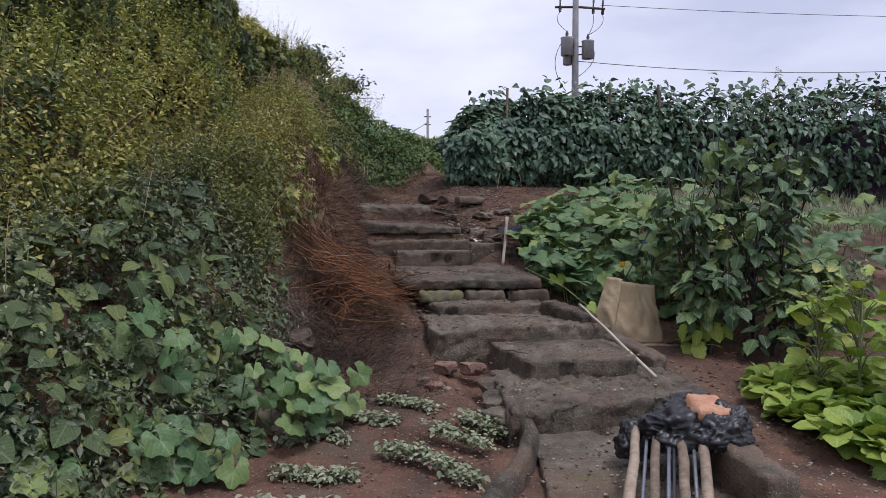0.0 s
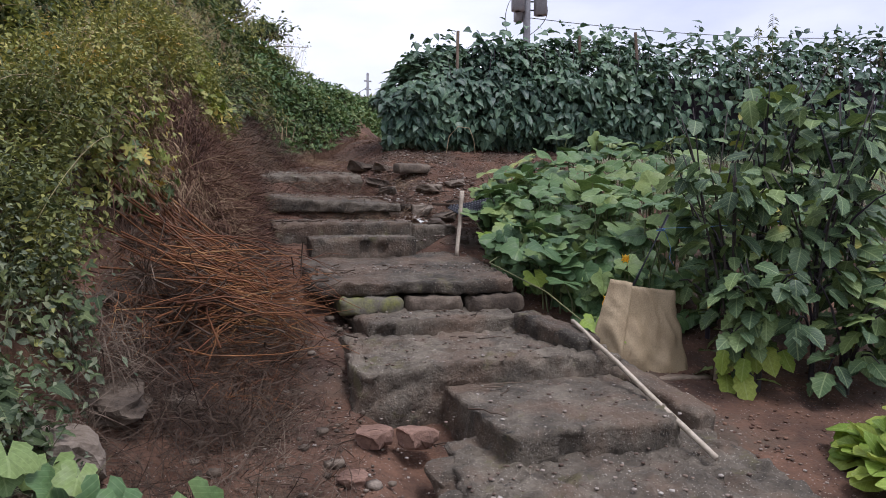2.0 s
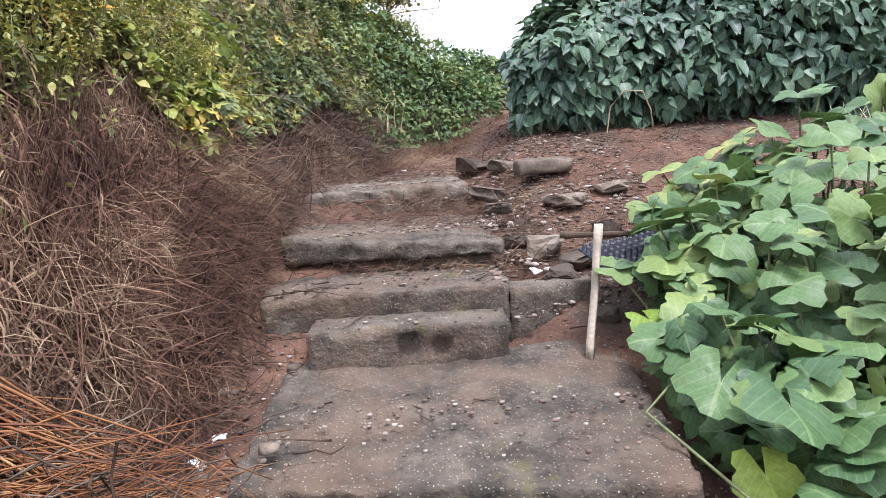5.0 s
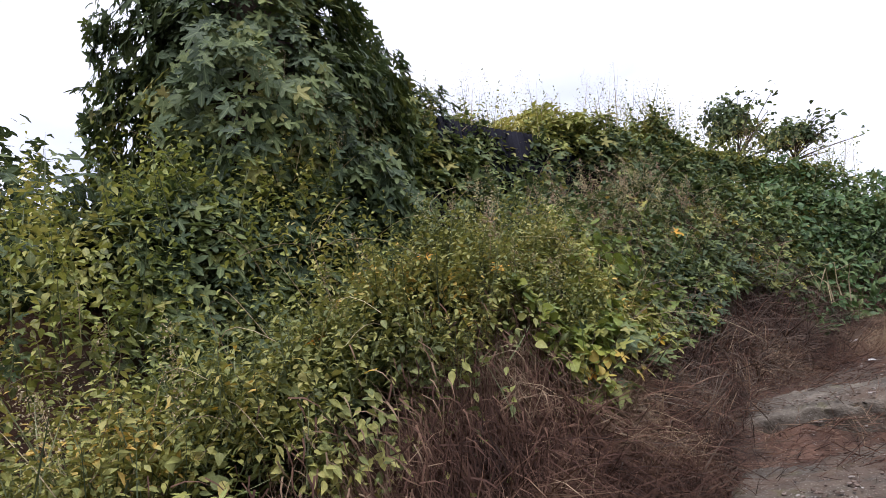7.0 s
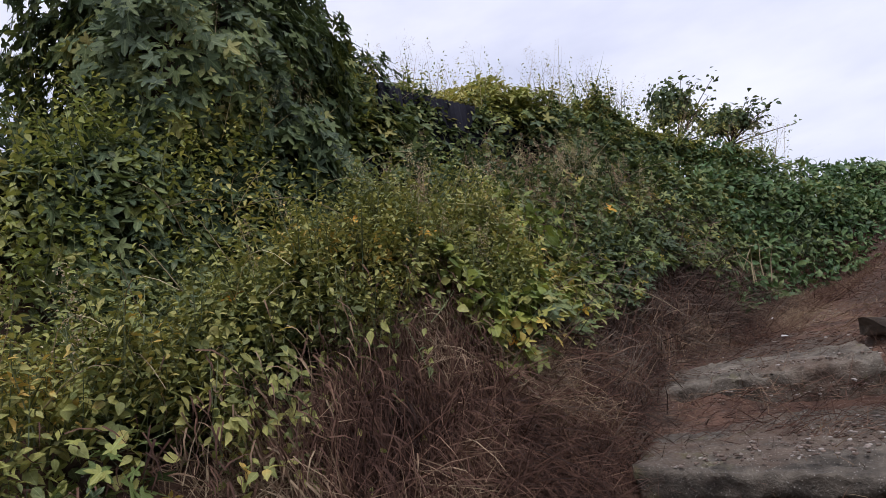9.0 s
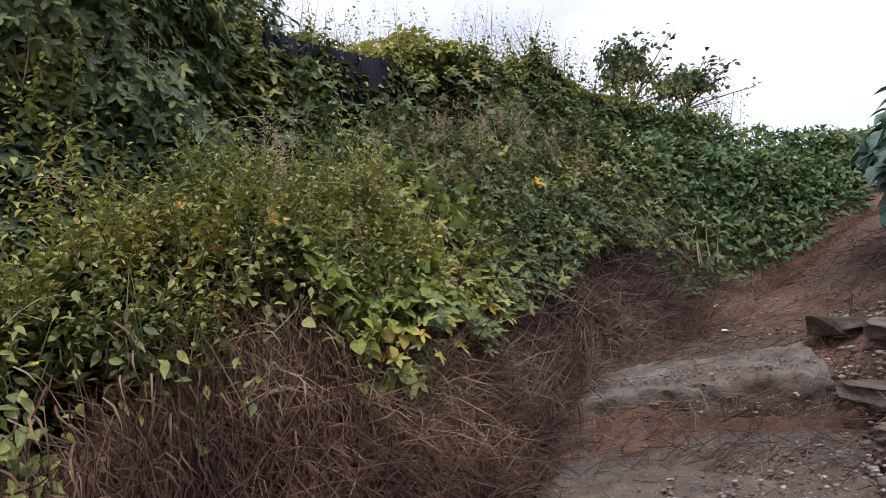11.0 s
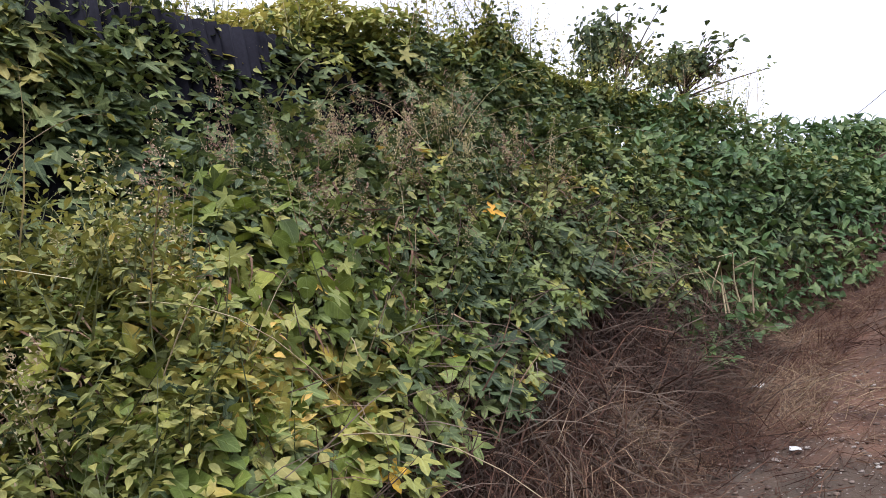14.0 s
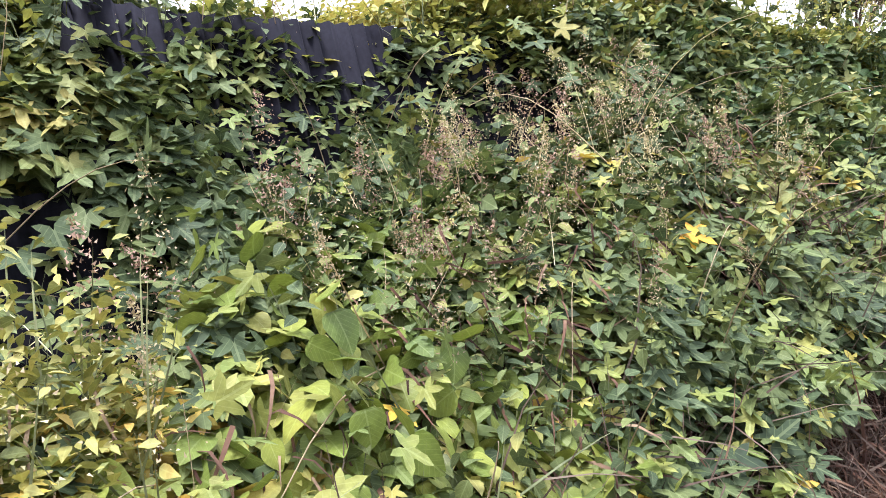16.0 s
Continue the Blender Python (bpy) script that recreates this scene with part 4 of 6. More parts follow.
sprigs("top_shoots", "thin shoots on the skyline of the bank", 420, 9.5, 16.8, 1.9, 2.6, (0.3, 0.7), 14, (0.035, 0.07), L_SMALL, M_TOP, lift=0.0)


def seed_heads(name, label, n, y0, y1, d0, d1, height, bits, lift=0.0, mat=None):
    """Airy seed heads: a thin stem and a cloud of tiny grains on fine branches."""
    p, nrm = bank_points(n, y0, y1, d0, d1, 0.1, lift)
    ok = clear(p, 0.1) & off_wall(p)
    p, nrm = p[ok], nrm[ok]
    n = len(p)
    way = unit(nrm * 0.25 + [0, 0, 1] + jitter(n, 0.2))
    h = rng.uniform(height[0], height[1], n)
    leaves(name + "_stems", p, unit(jitter(n, 1) + [1, 0, 0]), way, h * 1.05, (L_BLADE[0] * [0.14, 1, 0.6], L_BLADE[1]), M_PANI, None, label="thin stems of " + label, category="grass", **STUFF)
    t = rng.uniform(0.35, 1.05, (n, bits))
    r = rng.normal(0, 1, (n, bits, 3)) * (0.16 * (1.12 - t) * h[:, None])[:, :, None]
    at = p[:, None] + way[:, None] * (h[:, None] * t)[:, :, None] + r
    m = n * bits
    leaves(name, at.reshape(-1, 3), unit(jitter(m, 1)), unit(jitter(m, 1) + [0, 0, 0.5]), rng.uniform(0.005, 0.012, m), L_BIT, mat or M_PANI, None, label=label, category="grass", **STUFF)


seed_heads("seed_heads", "airy pale seed heads on the skyline of the bank", 170, 9.5, 16.8, 1.8, 2.6, (0.35, 0.75), 110, 0.05)
seed_heads("seed_heads", "airy pinkish-brown seed heads among the weeds", 60, 7.0, 13.6, 0.7, 1.5, (0.25, 0.55), 170, 0.05)
seed_heads("seed_heads", "tan seed heads hanging over the vines", 48, 10.4, 14.2, 0.6, 1.3, (0.2, 0.42), 200, 0.05)
seed_heads("seed_heads", "fine pinkish seed heads over the vines", 60, 10.3, 13.8, 0.75, 1.7, (0.2, 0.45), 220, 0.03, M_PINK)
seed_heads("seed_heads", "pale seed heads on the lower bank", 50, 3.5, 8.0, 0.8, 3.0, (0.3, 0.7), 120, 0.05)

# long bare runners across the growth
lines = []
for k in range(110):
    p, nrm = bank_points(1, 6.5, 14.0, 0.35, 1.8, 0.0, 0.05)
    p, nrm = p[0], nrm[0]
    if bank_edge(p[1]) - p[0] < dry_edge(p[1]) + 0.1:
        continue
    s = np.linspace(0, 1, 7)[:, None]
    way = unit(rng.normal(0, 0.5, 3) + [0.1, 0, 0.5])
    ln = rng.uniform(0.3, 0.9)
    lines.append((p + way * ln * s + np.array([0.2, 0, -0.35]) * ln * s ** 2 + nrm * 0.1 * np.sin(s * 3), np.linspace(0.0028, 0.0012, 7)))
tubes("vine_runners", lines, M_PANI, None, 3, label="bare pale vine runners arching over the bank", category="vines", **STUFF)


# the hedge across the end of the path, set out over the plan
n = 70000
hx, hy = rng.uniform(2.8, 12.0, n), rng.uniform(15.0, 24.0, n)
hd = bank_depth(hx, hy)
ok = (hd > -0.1) & (hd < 2.6)
hx, hy, hd = hx[ok], hy[ok], hd[ok]
hz = bank_top(hx, hy) + 0.5 * fbm(hx * 1.5, hy * 1.5, 91, 3) - 0.45 * rng.random(len(hx)) ** 2 + 0.1
hn = np.tile(unit(np.array([[0.5, -0.6, 0.6]])), (len(hx), 1))
leaves("far_hedge", np.column_stack([hx, hy, hz]), face_out(hn, 1.0, 0.5), tips_down(hn, 0.3), rng.uniform(0.06, 0.13, len(hx)), L_SMALL, M_FAR, None, label="bright green hedge across the end of the path", category="hedge", **STUFF)


def bank_singles(name, thing_label, n, y0, y1, d0, d1, shape, mat, size, lift=0.03):
    """The nearest large leaves, each a piece of its own."""
    top_ob = thing(name, thing_label, "vine")
    p, nrm = bank_points(n, y0, y1, d0, d1, 0.05, lift)
    ok = clear(p) & off_wall(p)
    p, nrm = p[ok], nrm[ok]
    single_leaves("leaf", p, face_out(nrm, 0.4, 0.6), tips_down(nrm), rng.uniform(size[0], size[1], len(p)), shape, mat, top_ob)


bank_singles("heart_leaf_vine", "heart-leaved vine with broad bright green leaves", 220, 10.2, 12.3, 0.5, 1.2, L_HEART, M_BRIGHT2, (0.05, 0.09))
bank_singles("heart_leaf_vine", "dark green heart-leaved vine low on the bank", 280, 2.6, 6.2, 0.0, 1.3, L_HEART, M_HOP, (0.09, 0.16))
bank_singles("hop_vine", "hop vine with lobed yellow-green leaves", 280, 10.4, 13.6, 0.4, 1.4, L_HOP, M_BRIGHT2, (0.1, 0.19))
bank_singles("hop_vine", "yellowed lobed leaves among the vines", 26, 8.2, 13.5, 0.45, 1.2, L_HOP, M_YEL, (0.08, 0.16), 0.05)
bank_singles("hop_vine", "dark hop vine with lobed leaves on the mound", 220, 9.0, 12.5, 1.4, 2.2, L_HOP, M_HOP, (0.15, 0.24))

# overgrown mound on top of the bank
def mound(name, label, centre, radii, n, shape, mat, size, spread=0.4, deep=0.16):
    v = unit(rng.normal(0, 1, (n, 3)))
    v[:, 2] = np.abs(v[:, 2]) * 1.1 - 0.35
    v = unit(v)
    wob = 1 + 0.5 * np.array([noise.noise(Vector(a * 2.3 + centre[1])) for a in v]) + 0.2 * np.array([noise.noise(Vector(a * 7)) for a in v])
    p = np.array(centre) + v * np.array(radii) * (wob * (1 - deep * rng.random(n) ** 1.5))[:, None]
    nrm = unit(v / np.array(radii))
    ok = off_wall(p)
    p, nrm = p[ok], nrm[ok]
    return leaves(name, p, face_out(nrm, spread, 0.3), tips_down(nrm, 1.0), rng.uniform(size[0], size[1], len(p)), shape, mat, None, label=label, category="vines", **STUFF)


mound("vine_mound", "tall mound of dark green hop vines", (0.0, 10.35, 4.4), (1.0, 1.12, 2.25), 15000, L_HOP, M_HOP, (0.10, 0.19))
mound("vine_mound", "shoulder of the vine mound", (0.05, 11.2, 4.0), (0.72, 0.85, 1.6), 6000, L_HOP, M_HOP, (0.10, 0.18))
mound("vine_mound", "long sloping shoulder of the vine mound", (0.15, 11.7, 4.35), (0.65, 0.95, 1.2), 6500, L_HOP, M_HOP, (0.10, 0.18))
mound("vine_mound", "low tail of the vine mound along the fence", (0.3, 12.5, 4.2), (0.5, 0.75, 1.02), 4000, L_HOP, M_HOP, (0.09, 0.17))
mound("heart_leaf_heap", "heap of bright heart-leaved vine on the weeds", (1.72, 11.6, 3.0), (0.42, 0.62, 0.72), 900, L_HEART, M_HEART, (0.045, 0.09), 0.75, 0.45)
mound("heart_leaf_heap", "lobed yellow-green leaves mixed into the vine heap", (1.72, 11.6, 3.0), (0.44, 0.66, 0.76), 420, L_HOP, M_BRIGHT2, (0.06, 0.12), 0.75, 0.45)
mound("hop_vine_clump", "low clump of bright lobed vine leaves before the dead grass", (1.62, 8.15, 2.05), (0.3, 0.34, 0.5), 240, L_HOP, M_BRIGHT2, (0.07, 0.13), 0.6, 0.4)
mound("hop_vine_clump", "dark lobed leaves low in the vine clump", (1.6, 8.1, 1.9), (0.32, 0.36, 0.45), 260, L_HOP, M_HOP, (0.07, 0.13), 0.6, 0.5)
mound("vine_mound", "low mound of vines behind the bank", (-1.6, 8.2, 3.9), (1.6, 1.6, 1.0), 7000, L_HOP3, M_HOP, (0.09, 0.17))
mound("vine_mound", "loose outer shoots on the vine mound", (0.0, 10.35, 4.45), (1.03, 1.15, 2.3), 1500, L_HOP3, M_HOP, (0.06, 0.12))
mound("vine_mound", "loose shoots on the low mound", (-1.6, 8.2, 4.0), (1.63, 1.63, 1.04), 900, L_HOP3, M_HOP, (0.06, 0.12))
mound("sapling", "dark leafy sapling on top of the bank", (2.3, 18.0, 5.75), (0.36, 0.4, 0.5), 1500, L_OVAL, M_HOP, (0.05, 0.1), 0.8, 0.7)
mound("sapling", "leafy shrub on top of the bank", (3.05, 18.0, 5.28), (0.4, 0.35, 0.28), 1000, L_OVAL, M_HOP, (0.05, 0.1), 0.8, 0.7)


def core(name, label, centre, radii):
    """A dark solid blob added inside a mound, which stops light and darkens leaf gaps."""
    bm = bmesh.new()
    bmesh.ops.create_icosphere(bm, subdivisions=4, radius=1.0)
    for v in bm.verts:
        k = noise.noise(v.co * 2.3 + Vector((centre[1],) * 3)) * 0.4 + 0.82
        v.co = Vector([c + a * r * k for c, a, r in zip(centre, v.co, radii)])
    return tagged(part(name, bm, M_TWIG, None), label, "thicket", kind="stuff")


twigs = []
for c, r in (((2.3, 18.0, 5.2), 0.62), ((3.05, 18.0, 4.95), 0.42)):
    for k in range(16):
        way = unit(rng.normal(0, 0.5, 3) + [0.25, 0, 0.9])
        s = np.linspace(0, 1, 5)[:, None]
        twigs.append((np.array(c) + way * r * rng.uniform(0.8, 1.9) * s + np.array([0.35, 0, -0.1]) * s ** 2 * rng.random(), np.linspace(0.014, 0.004, 5)))
for x, z in ((2.3, 5.3), (3.05, 5.05)):
    twigs.append((np.array([[x, 18.0, 3.6], [x + 0.03, 18.0, (z + 3.6) / 2], [x, 18.0, z]]), [0.03, 0.025, 0.018]))
tubes("sapling_twigs", twigs, M_TWIG, None, 4, label="thin dark twigs of the saplings against the sky", category="twigs", **STUFF)
tip_at = np.array([t[0][-1] for t in twigs for _ in range(9)]) + jitter(9 * len(twigs), 0.06)
leaves("sapling_leaves", tip_at, unit(jitter(len(tip_at), 0.6) + [0, 0, 1]), unit(jitter(len(tip_at), 1)), rng.uniform(0.05, 0.1, len(tip_at)), L_OVAL, M_HOP, None, label="dark leaves on the sapling twigs", category="leaves", **STUFF)


# hidden cores that keep the gaps between the mounds' leaves dark
core("mound_thicket", "dark brown core added inside the vine mound to block light", (0.0, 10.35, 4.3), (0.82, 0.95, 1.95))
core("mound_thicket", "dark core added inside the shoulder of the mound to block light", (0.05, 11.2, 3.9), (0.6, 0.7, 1.35))
core("mound_thicket", "dark core added inside the sloping shoulder to block light", (0.15, 11.7, 4.2), (0.5, 0.8, 1.02))
core("mound_thicket", "dark core added inside the tail of the mound to block light", (0.3, 12.5, 4.05), (0.38, 0.6, 0.85))
core("mound_thicket", "dark core added inside the low mound to block light", (-1.7, 8.2, 3.8), (1.4, 1.5, 0.85))


# dry grass and dead stalks at the foot of the bank
L_STRAW = (L_BLADE[0] * [0.24, 1, 1.4], L_BLADE[1])
L_CURL = (L_BLADE[0] * [0.95, 1, 2.6], L_BLADE[1])


def dry_grass(name, label, n, y0, y1, d0, d1, length, mat=M_DRY, lean=(0.5, -0.1, 0.6), wild=0.35, shape=L_STRAW, lift=0.25, flat=1.0, open_dirt=False):
    y = rng.uniform(y0, y1, n)
    d = d0 + (d1 - d0) * rng.random(n)
    x = bank_edge(y) - d
    z = ground_z(x, y) + lift * rng.random(n) * np.clip((d - d0) / (d1 - d0), 0, 1)
    p = np.column_stack([x, y, z])
    t = unit((np.array(lean) + jitter(n, wild)) * [1, 1, flat])
    f = unit(np.array([0.6, -0.3, 0.5]) + jitter(n, 0.5))
    s = rng.uniform(length[0], length[1], n)
    room = np.maximum(bank_top(x, y) - z, 0.1) / np.maximum(t[:, 2], 0.25)
    s = np.where(y > 7, np.minimum(s, np.maximum(room, length[0] * 0.6)), s)
    keep = ~((x + t[:, 0] * s > np.interp(y, [7, 9, 12.4, 13.2], [3.0, 2.78, 2.66, 3.4])) & (rng.random(n) < 0.9) & (y < 13.2) & (not open_dirt))
    return leaves(name, p[keep], f[keep], t[keep], s[keep], shape, mat, None, label=label, category="dry grass", **STUFF)


dry_grass("dry_grass", "standing reddish-brown dead grass at the foot of the bank", 14000, 8.75, 11.2, 0.1, 0.95, (0.2, 0.5), lean=(0.2, -0.1, 0.8), wild=0.3)
dry_grass("dry_grass", "dead brown grass beside the upper steps", 7000, 11.2, 13.8, -0.15, 0.65, (0.1, 0.28), lean=(0.45, -0.2, 0.15), wild=0.6, lift=0.2)
dry_grass("dead_stalks", "dark fallen stalks beside the upper steps", 8000, 10.6, 14.6, -0.25, 0.8, (0.15, 0.5), M_TWIG, (0.5, -0.4, 0.1), 0.7, lift=0.4)
dry_grass("dry_grass", "low dead grass beside the top of the path", 13000, 12.8, 16.6, -0.55, 0.5, (0.12, 0.32), lean=(0.3, -0.1, 0.5), lift=0.1)
dry_grass("dry_grass", "dead brown grass bent down towards the steps", 9000, 8.75, 11.0, -0.05, 0.6, (0.2, 0.5), lean=(0.75, -0.35, -0.15), wild=0.4, lift=0.45)
dry_grass("dead_leaves", "curled hanging dead leaves below the weeds", 9000, 7.7, 14.0, 0.15, 0.9, (0.06, 0.17), lean=(0.35, -0.1, -0.8), lift=0.9, shape=L_CURL)

def dead_fringe(name, label, n, y0, y1, length, mat, shape, down, wild=0.4, deep=0.25):
    """Dead stems and withered leaves that fill the hem of the bank up to the green growth."""
    p, nrm = bank_points(n, y0, y1, 0.0, 1.05, deep, 0.0)
    d = bank_edge(p[:, 1]) - p[:, 0]
    ok = ((p[:, 1] > 8.75) | (d > 0.65)) & (d < dry_edge(p[:, 1]) + 0.12 + 0.4 * fbm(p[:, 1] * 3, p[:, 2] * 2, 58, 2)) & (p[:, 0] < 2.72)
    p, nrm = p[ok], nrm[ok]
    size = rng.uniform(length[0], length[1], len(p))
    p = p - nrm * 0.1
    p[:, 2] = np.maximum(p[:, 2] - np.maximum(size * down, 0), ground_z(p[:, 0], p[:, 1]))
    return leaves(name, p, unit(nrm + jitter(len(p), 0.5)), unit(nrm * 0.35 + [0, 0, down] + jitter(len(p), wild)), size, shape, mat, None, label=label, category="dry grass", **STUFF)


dead_fringe("dead_stalks", "standing dead red-brown stems below the green weeds", 8000, 7.5, 14.0, (0.15, 0.4), M_DRY, L_STRAW, 0.9)
dead_fringe("dead_leaves", "withered hanging leaves on the dead stems", 12000, 7.6, 14.0, (0.05, 0.13), M_DRY, L_CURL, -0.9)
dead_fringe("dead_stalks", "pale broken straw tangled in the dead stems", 1800, 7.6, 13.8, (0.15, 0.4), M_STRAW, L_STRAW, 0.3, 0.8, 0.12)
dry_grass("dry_litter", "dry twigs and litter on the dirt slope", 13000, 5.9, 9.5, -0.9, 0.6, (0.06, 0.34), M_TWIG, (0.7, -0.5, 0.05), 0.5, lift=0.05)
dry_grass("dry_litter", "dry straw scattered on the dirt", 28000, 9.9, 15.5, -4.4, 0.0, (0.06, 0.26), M_DRY, (0.4, -0.2, 0.12), 0.6, lift=0.02, shape=(L_BLADE[0] * [0.3, 1, 0.3], L_BLADE[1]), flat=0.12, open_dirt=True)
dry_grass("dead_stalks", "standing dead stems below the vines", 2600, 8.2, 14.6, 0.1, 0.7, (0.25, 0.6), M_DRY, (0.15, -0.1, 0.9), 0.35, lift=0.1, shape=(L_BLADE[0] * [0.3, 1, 1.5], L_BLADE[1]))
dry_grass("dead_stalks", "matted dead stalks under the brushwood", 6500, 6.6, 8.2, -0.4, 0.6, (0.12, 0.36), M_TWIG, (0.4, -0.4, 0.1), 1.0, lift=0.34)
dry_grass("dead_stalks", "reddish dead stalks tangled in the brushwood", 2200, 6.9, 8.2, -0.35, 0.6, (0.1, 0.32), M_REED, (0.3, -0.3, 0.1), 1.0, lift=0.4)
dry_grass("dead_stalks", "pale broken straw beside the upper path", 1500, 10.8, 15.0, -0.2, 0.45, (0.08, 0.3), M_STRAW, (0.3, -0.2, 0.15), 0.8, lift=0.3)
dry_grass("dead_stalks", "grey dead stems tangled over the lower bank", 2200, 10.2, 14.5, 0.1, 0.75, (0.2, 0.6), M_TWIG, (0.5, -0.3, 0.2), 0.7, lift=0.4)
# ---------- bean row on the terrace ----------
ROW = np.array([(4.42, 13.5), (6.5, 13.6), (9.0, 13.4), (12.0, 12.5), (16.0, 10.8), (24.0, 8.0)])
row_len = np.concatenate([[0], np.cumsum(np.linalg.norm(np.diff(ROW, axis=0), axis=1))])


def row_points(n, s0, s1, deep):
    """Points on the front, top and end of the clipped-looking row of bean plants."""
    s = rng.uniform(s0, s1, n)
    cx, cy = np.interp(s, row_len, ROW[:, 0]), np.interp(s, row_len, ROW[:, 1])
    a = rng.uniform(-0.36, 0.62, n) * np.pi
    h = np.interp(s, [0, 0.6, 1.3, 2.0, 30], [1.0, 1.45, 1.75, 1.95, 2.05]) * (1 + 0.22 * fbm(s * 1.7, s * 0, 63, 3))
    wob = 1 + 0.5 * fbm(s * 1.3, a * 2.2, 61, 3) + 0.55 * fbm(s * 3.2, a * 4, 62, 2)
    mid = h * 0.5
    py = -np.cos(a) * 0.8 * wob + 0.45 * np.maximum(np.sin(a), 0) - 0.05
    pz = np.maximum(mid + np.sign(np.sin(a)) * np.abs(np.sin(a)) ** 0.8 * h * 0.52 * wob, 0.06)
    end = np.clip(0.6 - s, 0, 0.6)
    base = 2.42 + 0.012 * np.maximum(cx - 5, 0)
    p = np.column_stack([cx + end * 0.2, cy + py * (1 - end * 0.5), base + pz])
    nrm = unit(np.column_stack([-end * 1.5, -np.cos(a), np.sin(a) * 1.0 + 0.1]))
    p = p - nrm * (rng.random(n) ** 1.5 * deep)[:, None]
    return p, nrm


bean_row = thing("bean_row", "dense row of tall bean plants with dark green drooping leaves", "bean plants")
p, nrm = row_points(290, 0.0, 2.6, 0.08)
single_leaves("leaf", p, face_out(nrm, 0.45, 0.8), unit(nrm * 0.8 + [0, 0, -0.9] + jitter(len(p), 0.45)), rng.uniform(0.13, 0.21, len(p)), L_BEAN, M_VEG, bean_row)
p, nrm = row_points(13000, 0.0, 22.0, 0.5)
leaves("foliage", p, face_out(nrm, 0.6, 0.8), unit(nrm * 0.8 + [0, 0, -0.8] + jitter(len(p), 0.55)), rng.uniform(0.11, 0.21, len(p)), L_BEAN, M_VEG, bean_row, kind="stuff", label="dense dark green bean foliage")
p, nrm = row_points(5500, 0.0, 5.0, 0.4)
leaves("foliage", p, face_out(nrm, 0.6, 0.8), unit(nrm * 0.8 + [0, 0, -0.8] + jitter(len(p), 0.55)), rng.uniform(0.10, 0.19, len(p)), L_BEAN, M_VEG, bean_row, kind="stuff", label="dense dark green bean foliage")
lines = []
for k in range(420):
    s = rng.uniform(0.9, 22)
    cx, cy = np.interp(s, row_len, ROW[:, 0]), np.interp(s, row_len, ROW[:, 1])
    h = float(np.interp(s, [0, 0.5, 1.4, 2.2], [0.8, 1.2, 1.6, 1.9]))
    b = np.array([cx + rng.normal(0, 0.1), cy + rng.uniform(-0.5, 0.5), 2.35])
    lines.append((np.array([b, b + [rng.normal(0, 0.08), rng.normal(0, 0.08), h * 0.5], b + [rng.normal(0, 0.15), rng.normal(0, 0.15), h]]), [0.012, 0.01, 0.005]))
tubes("stem", lines, M_EGGSTEM, bean_row, 4, kind="stuff", label="dark stems of the bean plants")
# a smooth dark hull added inside the row, its colour standing in for shade
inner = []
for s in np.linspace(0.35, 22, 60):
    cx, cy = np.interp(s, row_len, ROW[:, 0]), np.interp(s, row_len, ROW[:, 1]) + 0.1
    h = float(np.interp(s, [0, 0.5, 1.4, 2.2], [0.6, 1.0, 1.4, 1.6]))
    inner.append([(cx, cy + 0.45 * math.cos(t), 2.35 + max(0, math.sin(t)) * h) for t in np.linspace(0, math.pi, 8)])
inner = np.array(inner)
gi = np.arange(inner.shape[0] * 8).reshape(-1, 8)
place("inner_growth", raw_mesh("inner_growth", inner.reshape(-1, 3), np.stack([gi[:-1, :-1], gi[:-1, 1:], gi[1:, 1:], gi[1:, :-1]], -1).reshape(-1, 4), M_EGGSTEM, smooth=True), bean_row, label="dark hull added inside the row in place of shade between leaves", kind="stuff")
# shoots standing out of the top
p, nrm = row_points(420, 0.6, 20, 0.0)
top = nrm[:, 2] > 0.75
p = p[top]
for k in range(3):
    q = p + [0, 0, 0.08 + 0.09 * k] + jitter(len(p), 0.04)
    leaves("shoot_leaf", q, unit(jitter(len(q), 0.5) + [0, -0.6, 0.8]), unit(jitter(len(q), 0.7) + [0, -0.3, 0.2]), rng.uniform(0.09, 0.2, len(q)), L_POINT, M_VEG, bean_row, kind="stuff", label="young shoots along the top of the row")

# stakes in the row
for x, y, z, lean in [(5.78, 13.3, 4.45, 1), (7.96, 13.3, 4.53, 0), (9.19, 13.2, 4.65, -6), (13.0, 12.0, 4.45, 1)]:
    h = z - 2.45
    co, q = tube([(0, 0, 0), (0, 0, h * 0.5), (0.0, 0, h)], [0.028, 0.027, 0.026], 8)
    place("garden_stake", raw_mesh("garden_stake", co, q, M_TWIG), None, pose(x, y, 2.45, 0, lean, 0), "dark wooden stake standing in the bean row", "stake", "bean row stakes")

